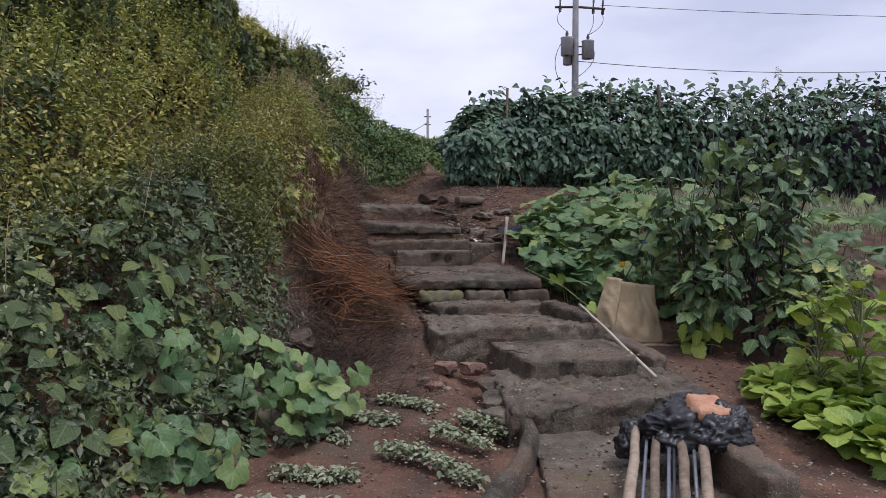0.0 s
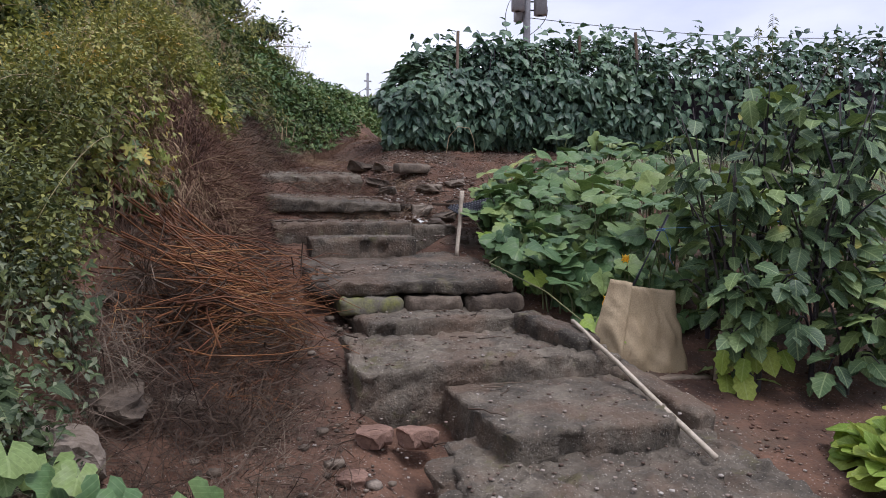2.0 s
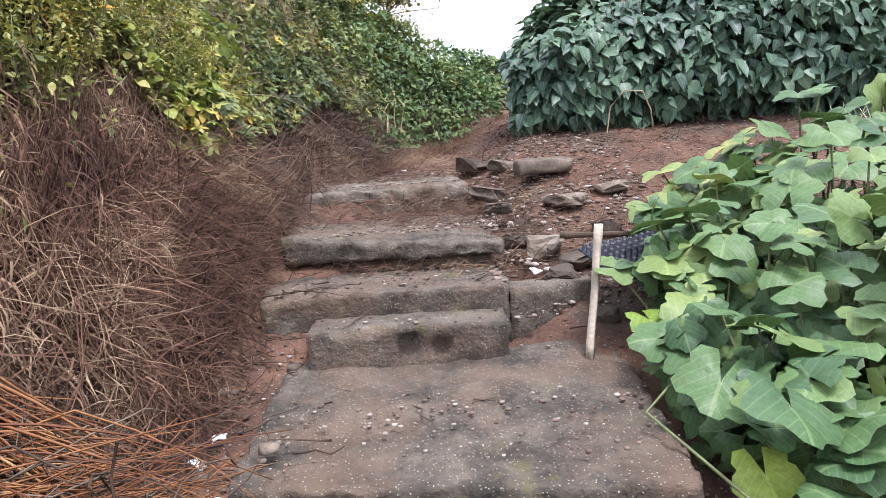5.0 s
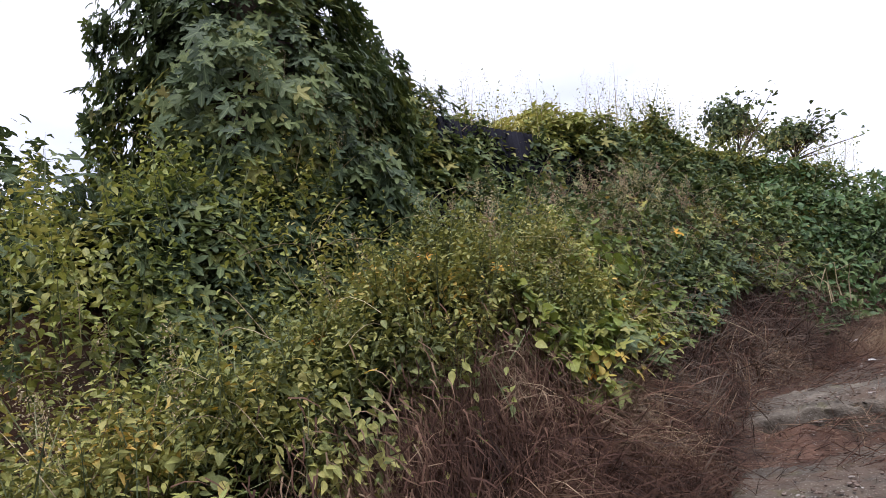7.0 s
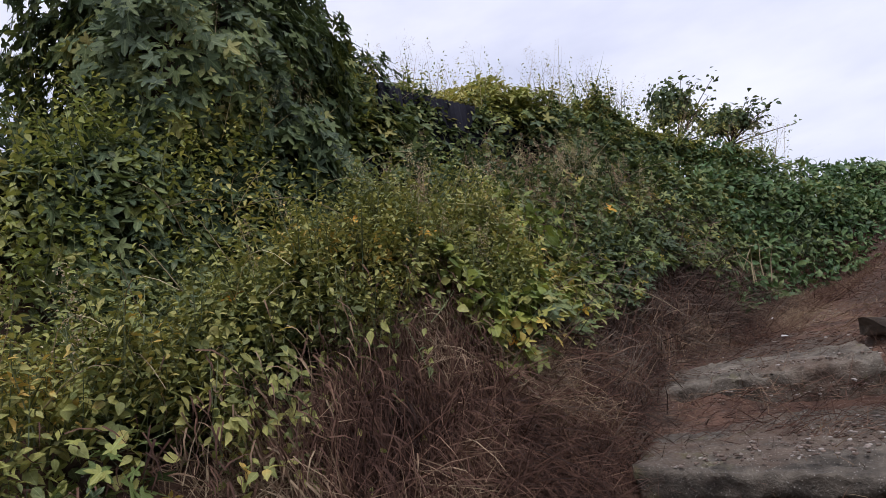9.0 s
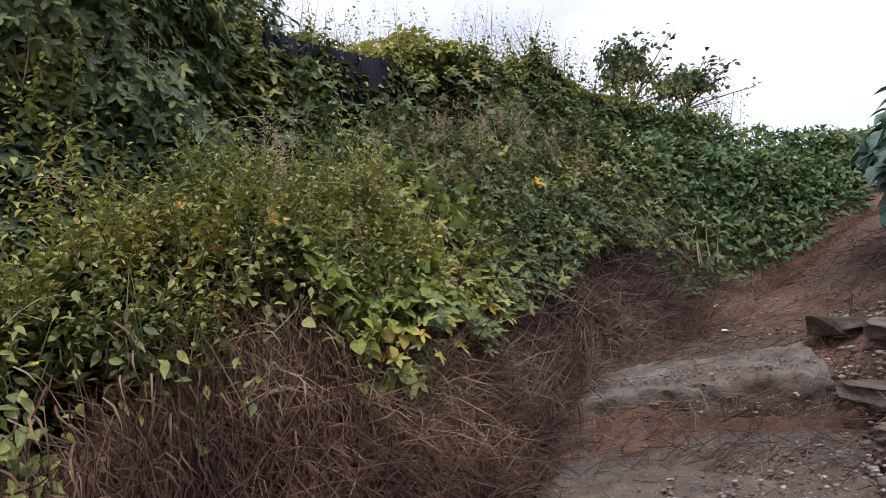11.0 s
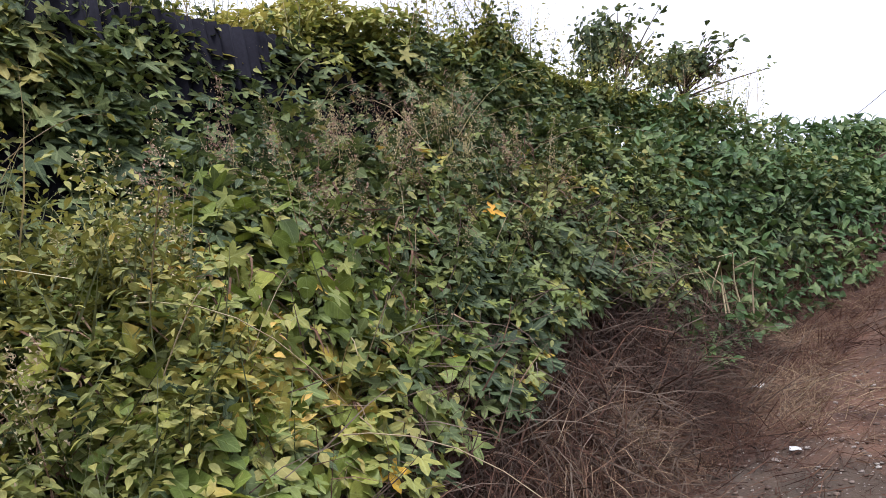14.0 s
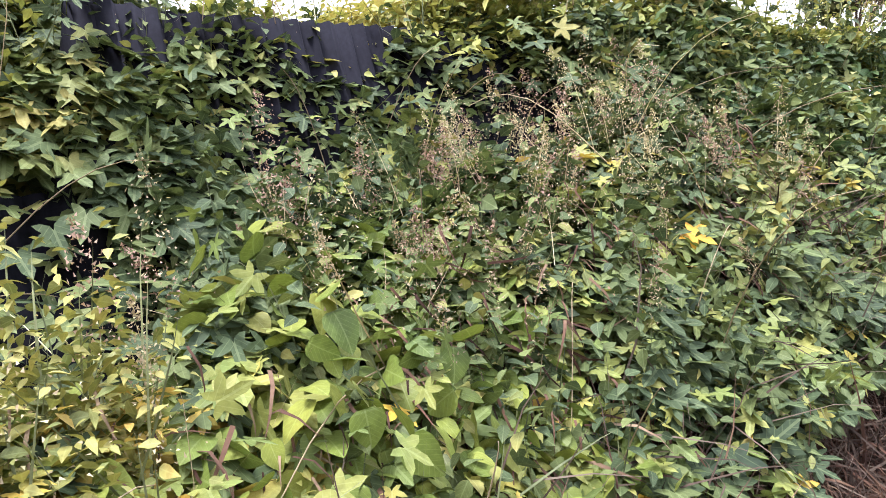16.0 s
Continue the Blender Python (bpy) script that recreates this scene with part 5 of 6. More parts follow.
# amaranth-like spires behind the row
def spire(x, y, z0, h, n=46):
    ob = thing("tall_weed", "tall pale weed with leafy spire above the bean row", "weed", "tall weeds", m=pose(x, y, z0))
    co, q = tube([(0, 0, 0), (0.02, 0, h * 0.5), (0, 0.02, h)], [0.014, 0.01, 0.004], 5)
    place("stem", raw_mesh("stem", co, q, M_STEM), ob)
    t = rng.uniform(0.45, 1, n)
    a = rng.uniform(0, 6.28, n)
    ring = np.column_stack([np.cos(a), np.sin(a), rng.uniform(-0.3, 0.3, n)])
    at = np.column_stack([np.zeros(n), np.zeros(n), t * h])
    place("leaf_spire", leaf_mesh("leaf_spire", at, unit(ring * 0.3 + [0, 0, 1]), ring, (1.12 - t) * 0.32 + 0.05, L_SMALL, M_SEED), ob, kind="stuff")


for x, y, h in [(10.9, 12.5, 2.35), (11.15, 12.45, 2.55), (11.3, 12.6, 2.2), (12.1, 12.3, 2.15), (12.3, 12.2, 2.2), (13.0, 12.0, 2.05), (13.2, 11.9, 2.1), (10.6, 12.7, 2.1)]:
    spire(x, y, 2.4, h)


# ---------- pumpkin patches ----------
def pumpkin_patch(label, spots, leaf_size, mat=M_PUMP, fill=None):
    """Broad leaves on stalks; each leaf and stalk is a piece of the patch."""
    ob = thing("pumpkin_patch", label, "pumpkin plants")
    stalks, at, face, tip, size = [], [], [], [], []
    for x, y, h in spots:
        g = float(ground_z(x, y))
        lean = rng.normal(0, 0.10, 2) + np.array([-0.05, -0.08])
        head = np.array([x + lean[0], y + lean[1], g + h])
        stalks.append((np.array([[x, y, g - 0.02], [x + lean[0] * 0.3, y + lean[1] * 0.3, g + h * 0.55], head]), [0.008, 0.007, 0.005]))
        at.append(head)
        f = unit(np.array([-0.15, -0.3, 1.0]) + rng.normal(0, 0.33, 3))
        face.append(f)
        tip.append(unit(np.array([-0.2, -0.4, -0.1]) + rng.normal(0, 0.9, 3)))
        size.append(rng.uniform(*leaf_size))
    tubes("stalk", stalks, M_STEM, ob, 5, kind="stuff", label="pale green leaf stalks")
    single_leaves("leaf", np.array(at), np.array(face), np.array(tip), np.array(size), L_ROUND, mat, ob)
    return ob


def patch_edge(y):
    return np.interp(y, [7.2, 7.6, 8.0, 8.4, 9.0, 9.6, 10.4, 11.5], [5.4, 5.12, 4.95, 4.7, 4.68, 4.9, 5.3, 5.9])


spots = []
while len(spots) < 290:
    y = rng.uniform(7.3, 10.6)
    x = patch_edge(y) + rng.random() ** 1.3 * 3.0
    if x < 7.6 and y > (7.75 if x < 5.75 else 7.6):
        d = x - patch_edge(y)
        spots.append((x, y, rng.uniform(0.25, 0.45) + 0.5 * min(d / 0.8, 1) * rng.uniform(0.6, 1)))
pumpkin_patch("pumpkin patch with broad green leaves beside the steps", spots, (0.18, 0.33))
n = 700
y = rng.uniform(7.3, 10.2, n)
x = patch_edge(y) + rng.random(n) ** 1.6 * 1.6
ok = y > np.where(x < 5.75, 7.7, 7.6)
x, y = x[ok], y[ok]
p = np.column_stack([x, y, ground_z(x, y) + rng.uniform(0.08, 0.5, len(x))])
leaves("pumpkin_undergrowth", p, unit(jitter(len(p), 0.4) + [-0.3, -0.5, 0.8]), unit(jitter(len(p), 0.6) + [-0.3, -0.8, -0.3]), rng.uniform(0.13, 0.25, len(p)), L_ROUND, M_PUMP, None, label="lower pumpkin leaves in the shade of the patch", category="pumpkin plants", kind="stuff")
spots = [(x, y, rng.uniform(0.3, 0.7)) for x, y in zip(rng.uniform(7.5, 12.5, 150), rng.uniform(7.2, 10.8, 150))]
pumpkin_patch("far pumpkin patch with pale green leaves", spots, (0.22, 0.36))
# low creepers and grass below the row
n = 5000
x, y = rng.uniform(7.2, 14, n), rng.uniform(10.3, 12.3, n)
leaves("meadow_grass", np.column_stack([x, y, ground_z(x, y)]), unit(jitter(n, 0.6) + [0, -1, 0.3]), unit(jitter(n, 0.35) + [0, 0, 1]), rng.uniform(0.15, 0.4, n), (L_BLADE[0] * [0.5, 1, 1], L_BLADE[1]), M_SEED, None, label="thin green grass on the terrace", category="grass", kind="stuff")
for x, y, z in [(5.02, 7.42, 1.02), (5.35, 7.7, 1.3)]:
    fl = thing("pumpkin_flower", "orange pumpkin flower half closed among the leaves", "flower", m=pose(x, y, z))
    a = np.arange(6) / 6 * 6.28
    ring = np.column_stack([np.cos(a), np.sin(a), 0 * a])
    single_leaves("petal", np.zeros((6, 3)), ring, np.tile([[0, 0, 1.0]], (6, 1)) + ring * 0.25, np.full(6, 0.11), L_OVAL, M_FLOWER, fl)
    co, q = tube([(0, 0, float(ground_z(x, y)) - z), (0, 0, 0.01)], [0.005, 0.006], 5)
    place("stalk", raw_mesh("stalk", co, q, M_STEM), fl)
yel = thing("pumpkin_runner", "yellowing pumpkin leaves at the edge of the patch", "pumpkin plant")
single_leaves("leaf", np.array([(4.72, 8.05, 1.2), (4.85, 7.3, 0.95), (5.0, 7.2, 0.9), (4.74, 8.75, 1.45), (4.66, 9.0, 1.5)]), np.array([(-0.3, -0.6, 0.8)] * 5) + jitter(5, 0.2), np.array([(-0.2, -0.7, -0.4)] * 5) + jitter(5, 0.3), np.full(5, 0.22), L_ROUND, M_BRIGHT, yel)
tubes("runner", [(np.array([(4.9, 8.9, 1.35), (4.6, 8.6, 1.32), (4.45, 8.4, 1.30), (4.7, 7.8, 1.12), (4.95, 7.25, 0.8)]), 0.006)], M_STEM, yel, 5)


# ---------- eggplants ----------
def eggplant(x, y, h, spread, n):
    g = float(ground_z(x, y))
    ob = thing("eggplant", "tall bushy eggplant with broad wavy green leaves", "eggplant", "eggplants", m=pose(x, y, g))
    lines, at, tip = [(np.array([[0, 0, -0.03], [0.02, 0, h * 0.3], [0, 0.02, h * 0.55]]), [0.02, 0.017, 0.013])], [], []
    for k in range(12):
        a = rng.uniform(0, 6.28)
        z0 = rng.uniform(0.12, 0.5) * h
        out = np.array([math.cos(a), math.sin(a), 0]) * spread * rng.uniform(0.6, 1.1)
        end = np.array([0, 0, (rng.uniform(0.66, 1.08) if k % 4 else rng.uniform(0.15, 0.5)) * h]) + out
        s = np.linspace(0, 1, 5)[:, None]
        line = np.array([0, 0, z0]) * (1 - s) + end * s + np.array([0, 0, 0.12]) * np.sin(s * 3.14)
        lines.append((line, np.linspace(0.011, 0.004, 5)))
        for j in range(n // 12):
            u = rng.uniform(0.25, 1.0)
            i = min(int(u * 4), 3)
            at.append(line[i] + (line[i + 1] - line[i]) * (u * 4 - i))
            b = rng.uniform(0, 6.28)
            tip.append((math.cos(b) + out[0], math.sin(b) + out[1], rng.uniform(-1.3, 0.0)))
    tubes("stem", lines[:1], M_EGGSTEM, ob, 6, label="dark purple-green stem")
    for line in lines[1:]:
        tubes("branch", [line], M_EGGSTEM, ob, 5)
    at, tip = np.array(at), unit(np.array(tip))
    at = at + tip * 0.07
    single_leaves("leaf", at, unit(tip * 0.25 + [0, -0.15, 1.0] + jitter(len(at), 0.3)), tip, rng.uniform(0.11, 0.21, len(at)), L_EGG, M_EGG, ob)
    return ob


for x, y, h, sp, n in [(5.85, 7.05, 1.65, 0.42, 144), (6.3, 6.75, 1.95, 0.45, 180), (6.75, 6.9, 2.15, 0.45, 180), (6.35, 7.35, 2.05, 0.45, 144), (7.1, 7.2, 2.0, 0.45, 156), (6.0, 7.5, 1.8, 0.4, 108), (5.8, 6.72, 0.9, 0.32, 96), (6.85, 6.55, 0.95, 0.35, 96), (6.35, 6.5, 0.8, 0.3, 84), (7.25, 6.7, 0.9, 0.35, 84)]:
    eggplant(x, y, h, sp, n)
yl = thing("eggplant_shoot", "low eggplant shoot with yellow-green leaves", "eggplant", m=pose(5.62, 6.75, 0.52))
at = rng.uniform([-0.15, -0.2, 0.1], [0.3, 0.1, 0.45], (14, 3))
single_leaves("leaf", at, unit(jitter(14, 0.4) + [-0.2, -0.6, 0.6]), unit(jitter(14, 0.4) + [0, -0.3, -0.7]), rng.uniform(0.15, 0.22, 14), L_EGG, M_BRIGHT, yl)
tubes("stem", [(np.array([[0.05, 0, -0.03], [0.07, 0, 0.25], [0.1, 0, 0.5]]), [0.012, 0.01, 0.006])], M_EGGSTEM, yl, 5)
for a in at:
    tubes("leaf_stalk", [(np.array([[0.07, 0, 0.2], a]), [0.006, 0.004])], M_EGGSTEM, yl, 5)
for x, y, ax in [(5.62, 6.93, 6), (5.75, 6.9, 10)]:
    co, q = tube([(0, 0, -0.05), (0, 0, 0.35)], [0.016, 0.016], 7)
    place("short_stake", raw_mesh("short_stake", co, q, M_WOOD), None, pose(x, y, float(ground_z(x, y)), 0, ax, 0), "short pale wooden stake below the eggplants", "stake")

# ---------- leafy greens in the near bed ----------
def greens(x, y, n, size, mat, label, tall=0.0):
    g = float(ground_z(x, y))
    ob = thing("leafy_greens", label, "greens", "leafy greens", m=pose(x, y, g))
    a = rng.uniform(0, 6.28, n)
    up = rng.uniform(0.3, 1.5, n)
    tip = unit(np.column_stack([np.cos(a), np.sin(a), up]))
    at = np.column_stack([np.cos(a) * 0.06, np.sin(a) * 0.06, 0.04 + rng.uniform(0, 1, n) * (0.08 + tall)]) + tip * 0.08
    face = unit(np.column_stack([-np.cos(a) * 0.5, -np.sin(a) * 0.5, np.ones(n)]) + jitter(n, 0.4))
    single_leaves("leaf", at, face, tip, rng.uniform(size[0], size[1], n), L_EGG if tall else L_GREEN, mat, ob)
    tubes("stalk", [(np.array([[0, 0, max(p[2] * 0.75 - 0.05, -0.03)], p * [0.5, 0.5, 0.92], p]), [0.007, 0.006, 0.004]) for p in at] + [(np.array([[0, 0, -0.03], [0.01, 0, at[:, 2].max() * 0.9]]), [0.012, 0.008])], M_STEM, ob, 4, kind="stuff", label="thin pale green stalks")


for k in range(80):
    x, y = rng.uniform(5.1, 6.6), rng.uniform(3.9, 5.75)
    if x > np.interp(y, [3.8, 4.6, 5.4, 5.8], [5.15, 5.2, 5.45, 5.7]):
        greens(x, y, 18, (0.11, 0.19), M_BRIGHT, "clump of bright yellow-green leafy greens")
for x, y, t in [(6.05, 5.15, 0.9), (6.3, 5.5, 0.8), (6.0, 4.7, 0.6), (6.35, 4.9, 1.0), (5.85, 5.35, 0.7), (6.15, 4.45, 0.8)]:
    greens(x, y, 30, (0.12, 0.21), M_BRIGHT, "tall leafy plant with pale flower spikes", t)
    n = 160
    z = rng.uniform(0, 0.3, n)
    g = float(ground_z(x, y)) + t
    place("flower_spike", leaf_mesh("flower_spike", np.column_stack([rng.normal(x, 0.02, n), rng.normal(y, 0.02, n), g + z]), unit(jitter(n, 1)), unit(jitter(n, 1)), rng.uniform(0.015, 0.03, n), L_BIT, M_SEED), None, label="pale green flower spike on a tall leafy plant", category="flower spike")

# ---------- seedling rows ----------
for row in ([(2.41, 5.99), (2.79, 5.67), (3.16, 5.18)], [(2.05, 5.76), (2.37, 5.56), (2.7, 5.3), (2.96, 4.95)], [(1.64, 5.28), (1.95, 5.37), (2.24, 5.14), (2.53, 4.87), (2.75, 4.45)], [(1.64, 4.82), (2.0, 4.66), (2.3, 4.49)], [(1.5, 4.35), (1.9, 4.2), (2.3, 3.95)]):
    row = np.array(row)
    ln = np.concatenate([[0], np.cumsum(np.linalg.norm(np.diff(row, axis=0), axis=1))])
    n = int(ln[-1] * 900)
    s = rng.uniform(0, ln[-1], n)
    s = s[fbm(s * 5, s * 0, 71, 2) > -0.17]
    x = np.interp(s, ln, row[:, 0]) + rng.normal(0, 0.035, len(s))
    y = np.interp(s, ln, row[:, 1]) + rng.normal(0, 0.035, len(s))
    z = ground_z(x, y) + rng.uniform(0.01, 0.07, len(s))
    leaves("seedling_row", np.column_stack([x, y, z]), unit(jitter(len(s), 0.35) + [0, 0, 1]), unit(jitter(len(s), 0.6) * [1, 1, 0.4]), rng.uniform(0.02, 0.05, len(s)), L_OVAL, M_SEED, None, label="row of small pale green vegetable seedlings", category="seedlings", kind="stuff")

# ---------- gourd leaves at the foot of the bank ----------
gourd = thing("gourd_vine", "gourd vine with broad round green leaves at the bank's foot", "gourd vine")
at, tip, face, size = [], [], [], []
for cx, cy, cz, r, n in [(1.72, 5.55, 0.7, 0.3, 34), (1.0, 4.95, 0.45, 0.3, 24), (0.7, 5.3, 1.1, 0.4, 26), (1.3, 5.7, 0.85, 0.35, 16), (0.9, 6.4, 1.65, 0.2, 3), (0.4, 4.4, 0.5, 0.3, 10), (1.95, 5.75, 0.55, 0.2, 10)]:
    for k in range(n):
        c = np.array([cx + 0.08, cy - 0.15, cz]) + rng.normal(0, r * 0.5, 3) * [1, 0.8, 0.8]
        c[2] = max(c[2], float(ground_z(c[0], c[1])) + 0.1)
        at.append(c)
        face.append(np.array([0.3, -0.6, 0.7]) + rng.normal(0, 0.3, 3))
        tip.append(np.array([0.2, -0.6, -0.6]) + rng.normal(0, 0.5, 3))
        size.append(rng.uniform(0.12, 0.22))
at = np.array(at)
single_leaves("leaf", at, np.array(face), np.array(tip), np.array(size), L_ROUND, M_PUMP, gourd)
lines = []
for c in at:
    b = c + [-0.12, 0.12, 0]
    lines.append((np.array([[b[0], b[1], float(ground_z(b[0], b[1])) - 0.02], b * 0.5 + c * 0.5 - [0, 0, 0.06], c]), [0.006, 0.005, 0.004]))
tubes("stalk", lines, M_STEM, gourd, 4, kind="stuff", label="pale stalks of the gourd vine")
# ---------- brushwood pile ----------
brush = thing("brushwood_pile", "pile of orange-brown pulled stalks with dry roots", "brushwood")
for k in range(290):
    root = np.array([rng.uniform(1.65, 2.15), rng.uniform(7.0, 7.6), 0])
    root[2] = float(ground_z(root[0], root[1])) + rng.uniform(0.08, 0.5)
    end = np.array([rng.uniform(2.5, 3.1), rng.uniform(7.4, 8.55), 0])
    end[2] = float(ground_z(end[0], end[1])) + rng.uniform(0.08, 0.5) * (1.25 - abs(end[1] - 7.95))
    if k % 3 == 0:
        root = root * 0.5 + end * 0.5 + np.array([-0.3, 0.3, 0.05]) + rng.normal(0, 0.1, 3)
    if k % 5 > 2:
        middle = root * (1 - k % 7 / 7) + end * (k % 7 / 7)
        way = unit(rng.normal(0, 1, 3) * [1, 1, 0.35]) * rng.uniform(0.12, 0.3)
        root, end = middle - way, middle + way
    s = np.linspace(0, 1, 6)[:, None]
    line = root * (1 - s) + end * s + rng.normal(0, 0.08, 3) * np.sin(s * 3.14) + rng.normal(0, 0.016, (6, 3)) + np.array([0, 0, 0.02]) * np.sin(s * 3.14) + rng.normal(0, 0.1, 3) * (s - 0.5)
    co, q = tube(line, np.linspace(rng.uniform(0.003, 0.0075), 0.0018, 6), 4)
    place("stalk", raw_mesh("stalk", co, q, M_REED if k % 5 < 3 else M_TWIG, smooth=True), brush)
for k in range(60):
    a = np.array([rng.uniform(1.5, 1.9), rng.uniform(7.8, 8.2), 0])
    b = np.array([rng.uniform(2.2, 2.6), rng.uniform(8.0, 8.5), 0])
    a[2], b[2] = float(ground_z(a[0], a[1])) + rng.uniform(0.05, 0.3), float(ground_z(b[0], b[1])) + rng.uniform(0.08, 0.3)
    s = np.linspace(0, 1, 6)[:, None]
    co, q = tube(a * (1 - s) + b * s + rng.normal(0, 0.012, (6, 3)), np.linspace(rng.uniform(0.006, 0.012), 0.003, 6), 4)
    place("stalk", raw_mesh("stalk", co, q, M_REED, smooth=True), brush)
for c in [(1.85, 7.2, 1.42), (2.0, 7.35, 1.25), (1.75, 7.4, 1.6)]:
    n = 260
    d = unit(jitter(n, 1))
    place("root_tuft", leaf_mesh("root_tuft", np.array(c) + d * 0.03, unit(jitter(n, 1)), d, rng.uniform(0.08, 0.24, n), (L_BLADE[0] * [0.3, 1, 2], L_BLADE[1]), M_TWIG), brush, label="tangled dry root ball")


# ---------- laths, sticks and scraps ----------
def lath(name, a, b, width, thick, mat, label, category="stick"):
    a, b = Vector(a), Vector(b)
    n = 10
    uvw, q = box_shell(n, 2, 2)
    co = (uvw - [0, 0.5, 0.5]) * [(b - a).length, width, thick]
    co = co + np.array([noise.noise_vector(Vector(c) * 9 + a) for c in co]) * 0.006
    m = Matrix.Translation(a) @ (b - a).to_track_quat("X", "Z").to_matrix().to_4x4()
    return place(name, raw_mesh(name, co, q, mat), None, m, label, category)


lath("leaning_stick", (4.42, 9.18, 1.28), (4.53, 9.36, 1.92), 0.036, 0.028, M_PALE, "pale wooden stick leaning at the edge of the slab")
lath("long_stick", (4.62, 7.22, 1.0), (4.60, 5.68, 0.585), 0.022, 0.022, M_PALE, "long pale peeled stick lying down the steps")
lath("white_lath", (1.45, 8.3, 1.75), (2.08, 8.74, 1.62), 0.035, 0.012, M_WHITE, "long white lath half buried in dry grass", "lath")
lath("dark_branch", (4.5, 10.3, 1.78), (5.15, 10.2, 1.76), 0.07, 0.03, M_TWIG, "dark piece of old wood on the dirt", "branch")
lath("wood_chip", (2.33, 8.9, 1.36), (2.36, 8.86, 1.54), 0.05, 0.01, M_WHITE, "broken pale shard standing in the litter", "shard")
lath("roof_board", (4.72, 7.08, 0.60), (5.62, 7.02, 0.575), 0.16, 0.02, M_WOOD, "pale thin board under the sack", "board")
for x, y, s in [(2.72, 8.86, 0.09), (2.66, 8.7, 0.07), (2.78, 8.5, 0.07), (3.4, 13.05, 0.05), (3.29, 13.9, 0.08), (4.3, 10.1, 0.07), (2.55, 9.35, 0.08)]:
    z = surface_z(x, y)
    uvw, q = box_shell(5, 4, 1)
    co = (uvw - 0.5) * [s, s * 0.7, 0.004]
    co[:, 2] += 0.35 * s * np.array([noise.noise(Vector(c) * 18 + Vector((x, y, 0))) for c in co]) + 0.03
    place("litter_scrap", raw_mesh("litter_scrap", co, q, M_WHITE), None, pose(x, y, z, rng.uniform(-25, 25), rng.uniform(-25, 25), rng.uniform(0, 360)), "torn white scrap lying in the dry litter", "scrap", "white scraps")
lath("blue_shard", (2.28, 8.92, 1.40), (2.27, 8.90, 1.52), 0.07, 0.008, M_PIPE, "blue-grey plastic shard standing in the litter", "shard")
tubes("bent_stem", [(np.array([(5.45, 12.75, 2.5), (5.48, 12.7, 2.75), (5.62, 12.7, 2.9), (5.8, 12.7, 2.88), (5.88, 12.72, 2.7), (5.9, 12.72, 2.5)]), 0.007)], M_PANI, None, 5, label="pale dead stem bent in an arch below the beans", category="stem")
# twigs on the slab and steps
lines = []
for k in range(70):
    x, y = rng.uniform(2.75, 4.5), rng.uniform(6.2, 10.5)
    if k % 2 == 0:
        x, y = rng.uniform(2.5, 3.3), rng.uniform(8.2, 9.9)
    z = surface_z(x, y) + 0.012
    a, ln = rng.uniform(0, 6.28), rng.uniform(0.08, 0.45)
    s = np.linspace(-0.5, 0.5, 5)[:, None]
    lines.append((np.array([x, y, z]) + s * ln * np.array([math.cos(a), math.sin(a), 0]) + rng.normal(0, 0.012, (5, 3)) * [1, 1, 0.5], np.linspace(0.005, 0.002, 5)))
tubes("fallen_twigs", lines, M_TWIG, None, 4, label="thin dry twigs lying on the steps", category="twigs", kind="stuff")
# pale hanging stalks at the end of the bank
lines = []
for k in range(5):
    b = np.array([3.15 + rng.uniform(-0.15, 0.2), 14.6 + rng.uniform(-0.2, 0.2), 2.75])
    lines.append((np.array([b, b + [0.02 + rng.normal(0, 0.04), -0.02, 0.22], b + [rng.uniform(-0.1, 0.14), -0.05, rng.uniform(0.3, 0.5)], b + [rng.uniform(-0.1, 0.2), -0.12, rng.uniform(0.1, 0.45)]]), [0.006, 0.006, 0.005, 0.003]))
tubes("bleached_stalks", lines, M_PANI, None, 5, label="bleached standing stalks at the bend of the path", category="stalks", kind="stuff")

# ---------- seed trays ----------
def seed_tray(m):
    ob = thing("seed_tray", "black plastic seedling tray turned upside down", "tray", "seed trays", m=m)
    uvw, q = box_shell(12, 8, 1)
    co = (uvw - 0.5) * [0.52, 0.29, 0.008]
    place("plate", raw_mesh("plate", co, q, M_TRAY), ob)
    co, q = tube([(0, 0, 0), (0, 0, 0.032), (0, 0, 0.036)], [0.018, 0.013, 0.006], 8)
    cup = raw_mesh("cup", co, q, M_TRAY)
    for i in range(12):
        for j in range(7):
            place("cup", cup, ob, pose(-0.235 + i * 0.0427, -0.12 + j * 0.04, 0.003))


seed_tray(pose(4.82, 9.50, 1.74, 24, -8, 28))
seed_tray(pose(4.80, 9.72, 1.72, 18, -4, 18))

# ---------- sack ----------
sack = thing("sack", "tan woven sack propped up against garden leaves", "sack")


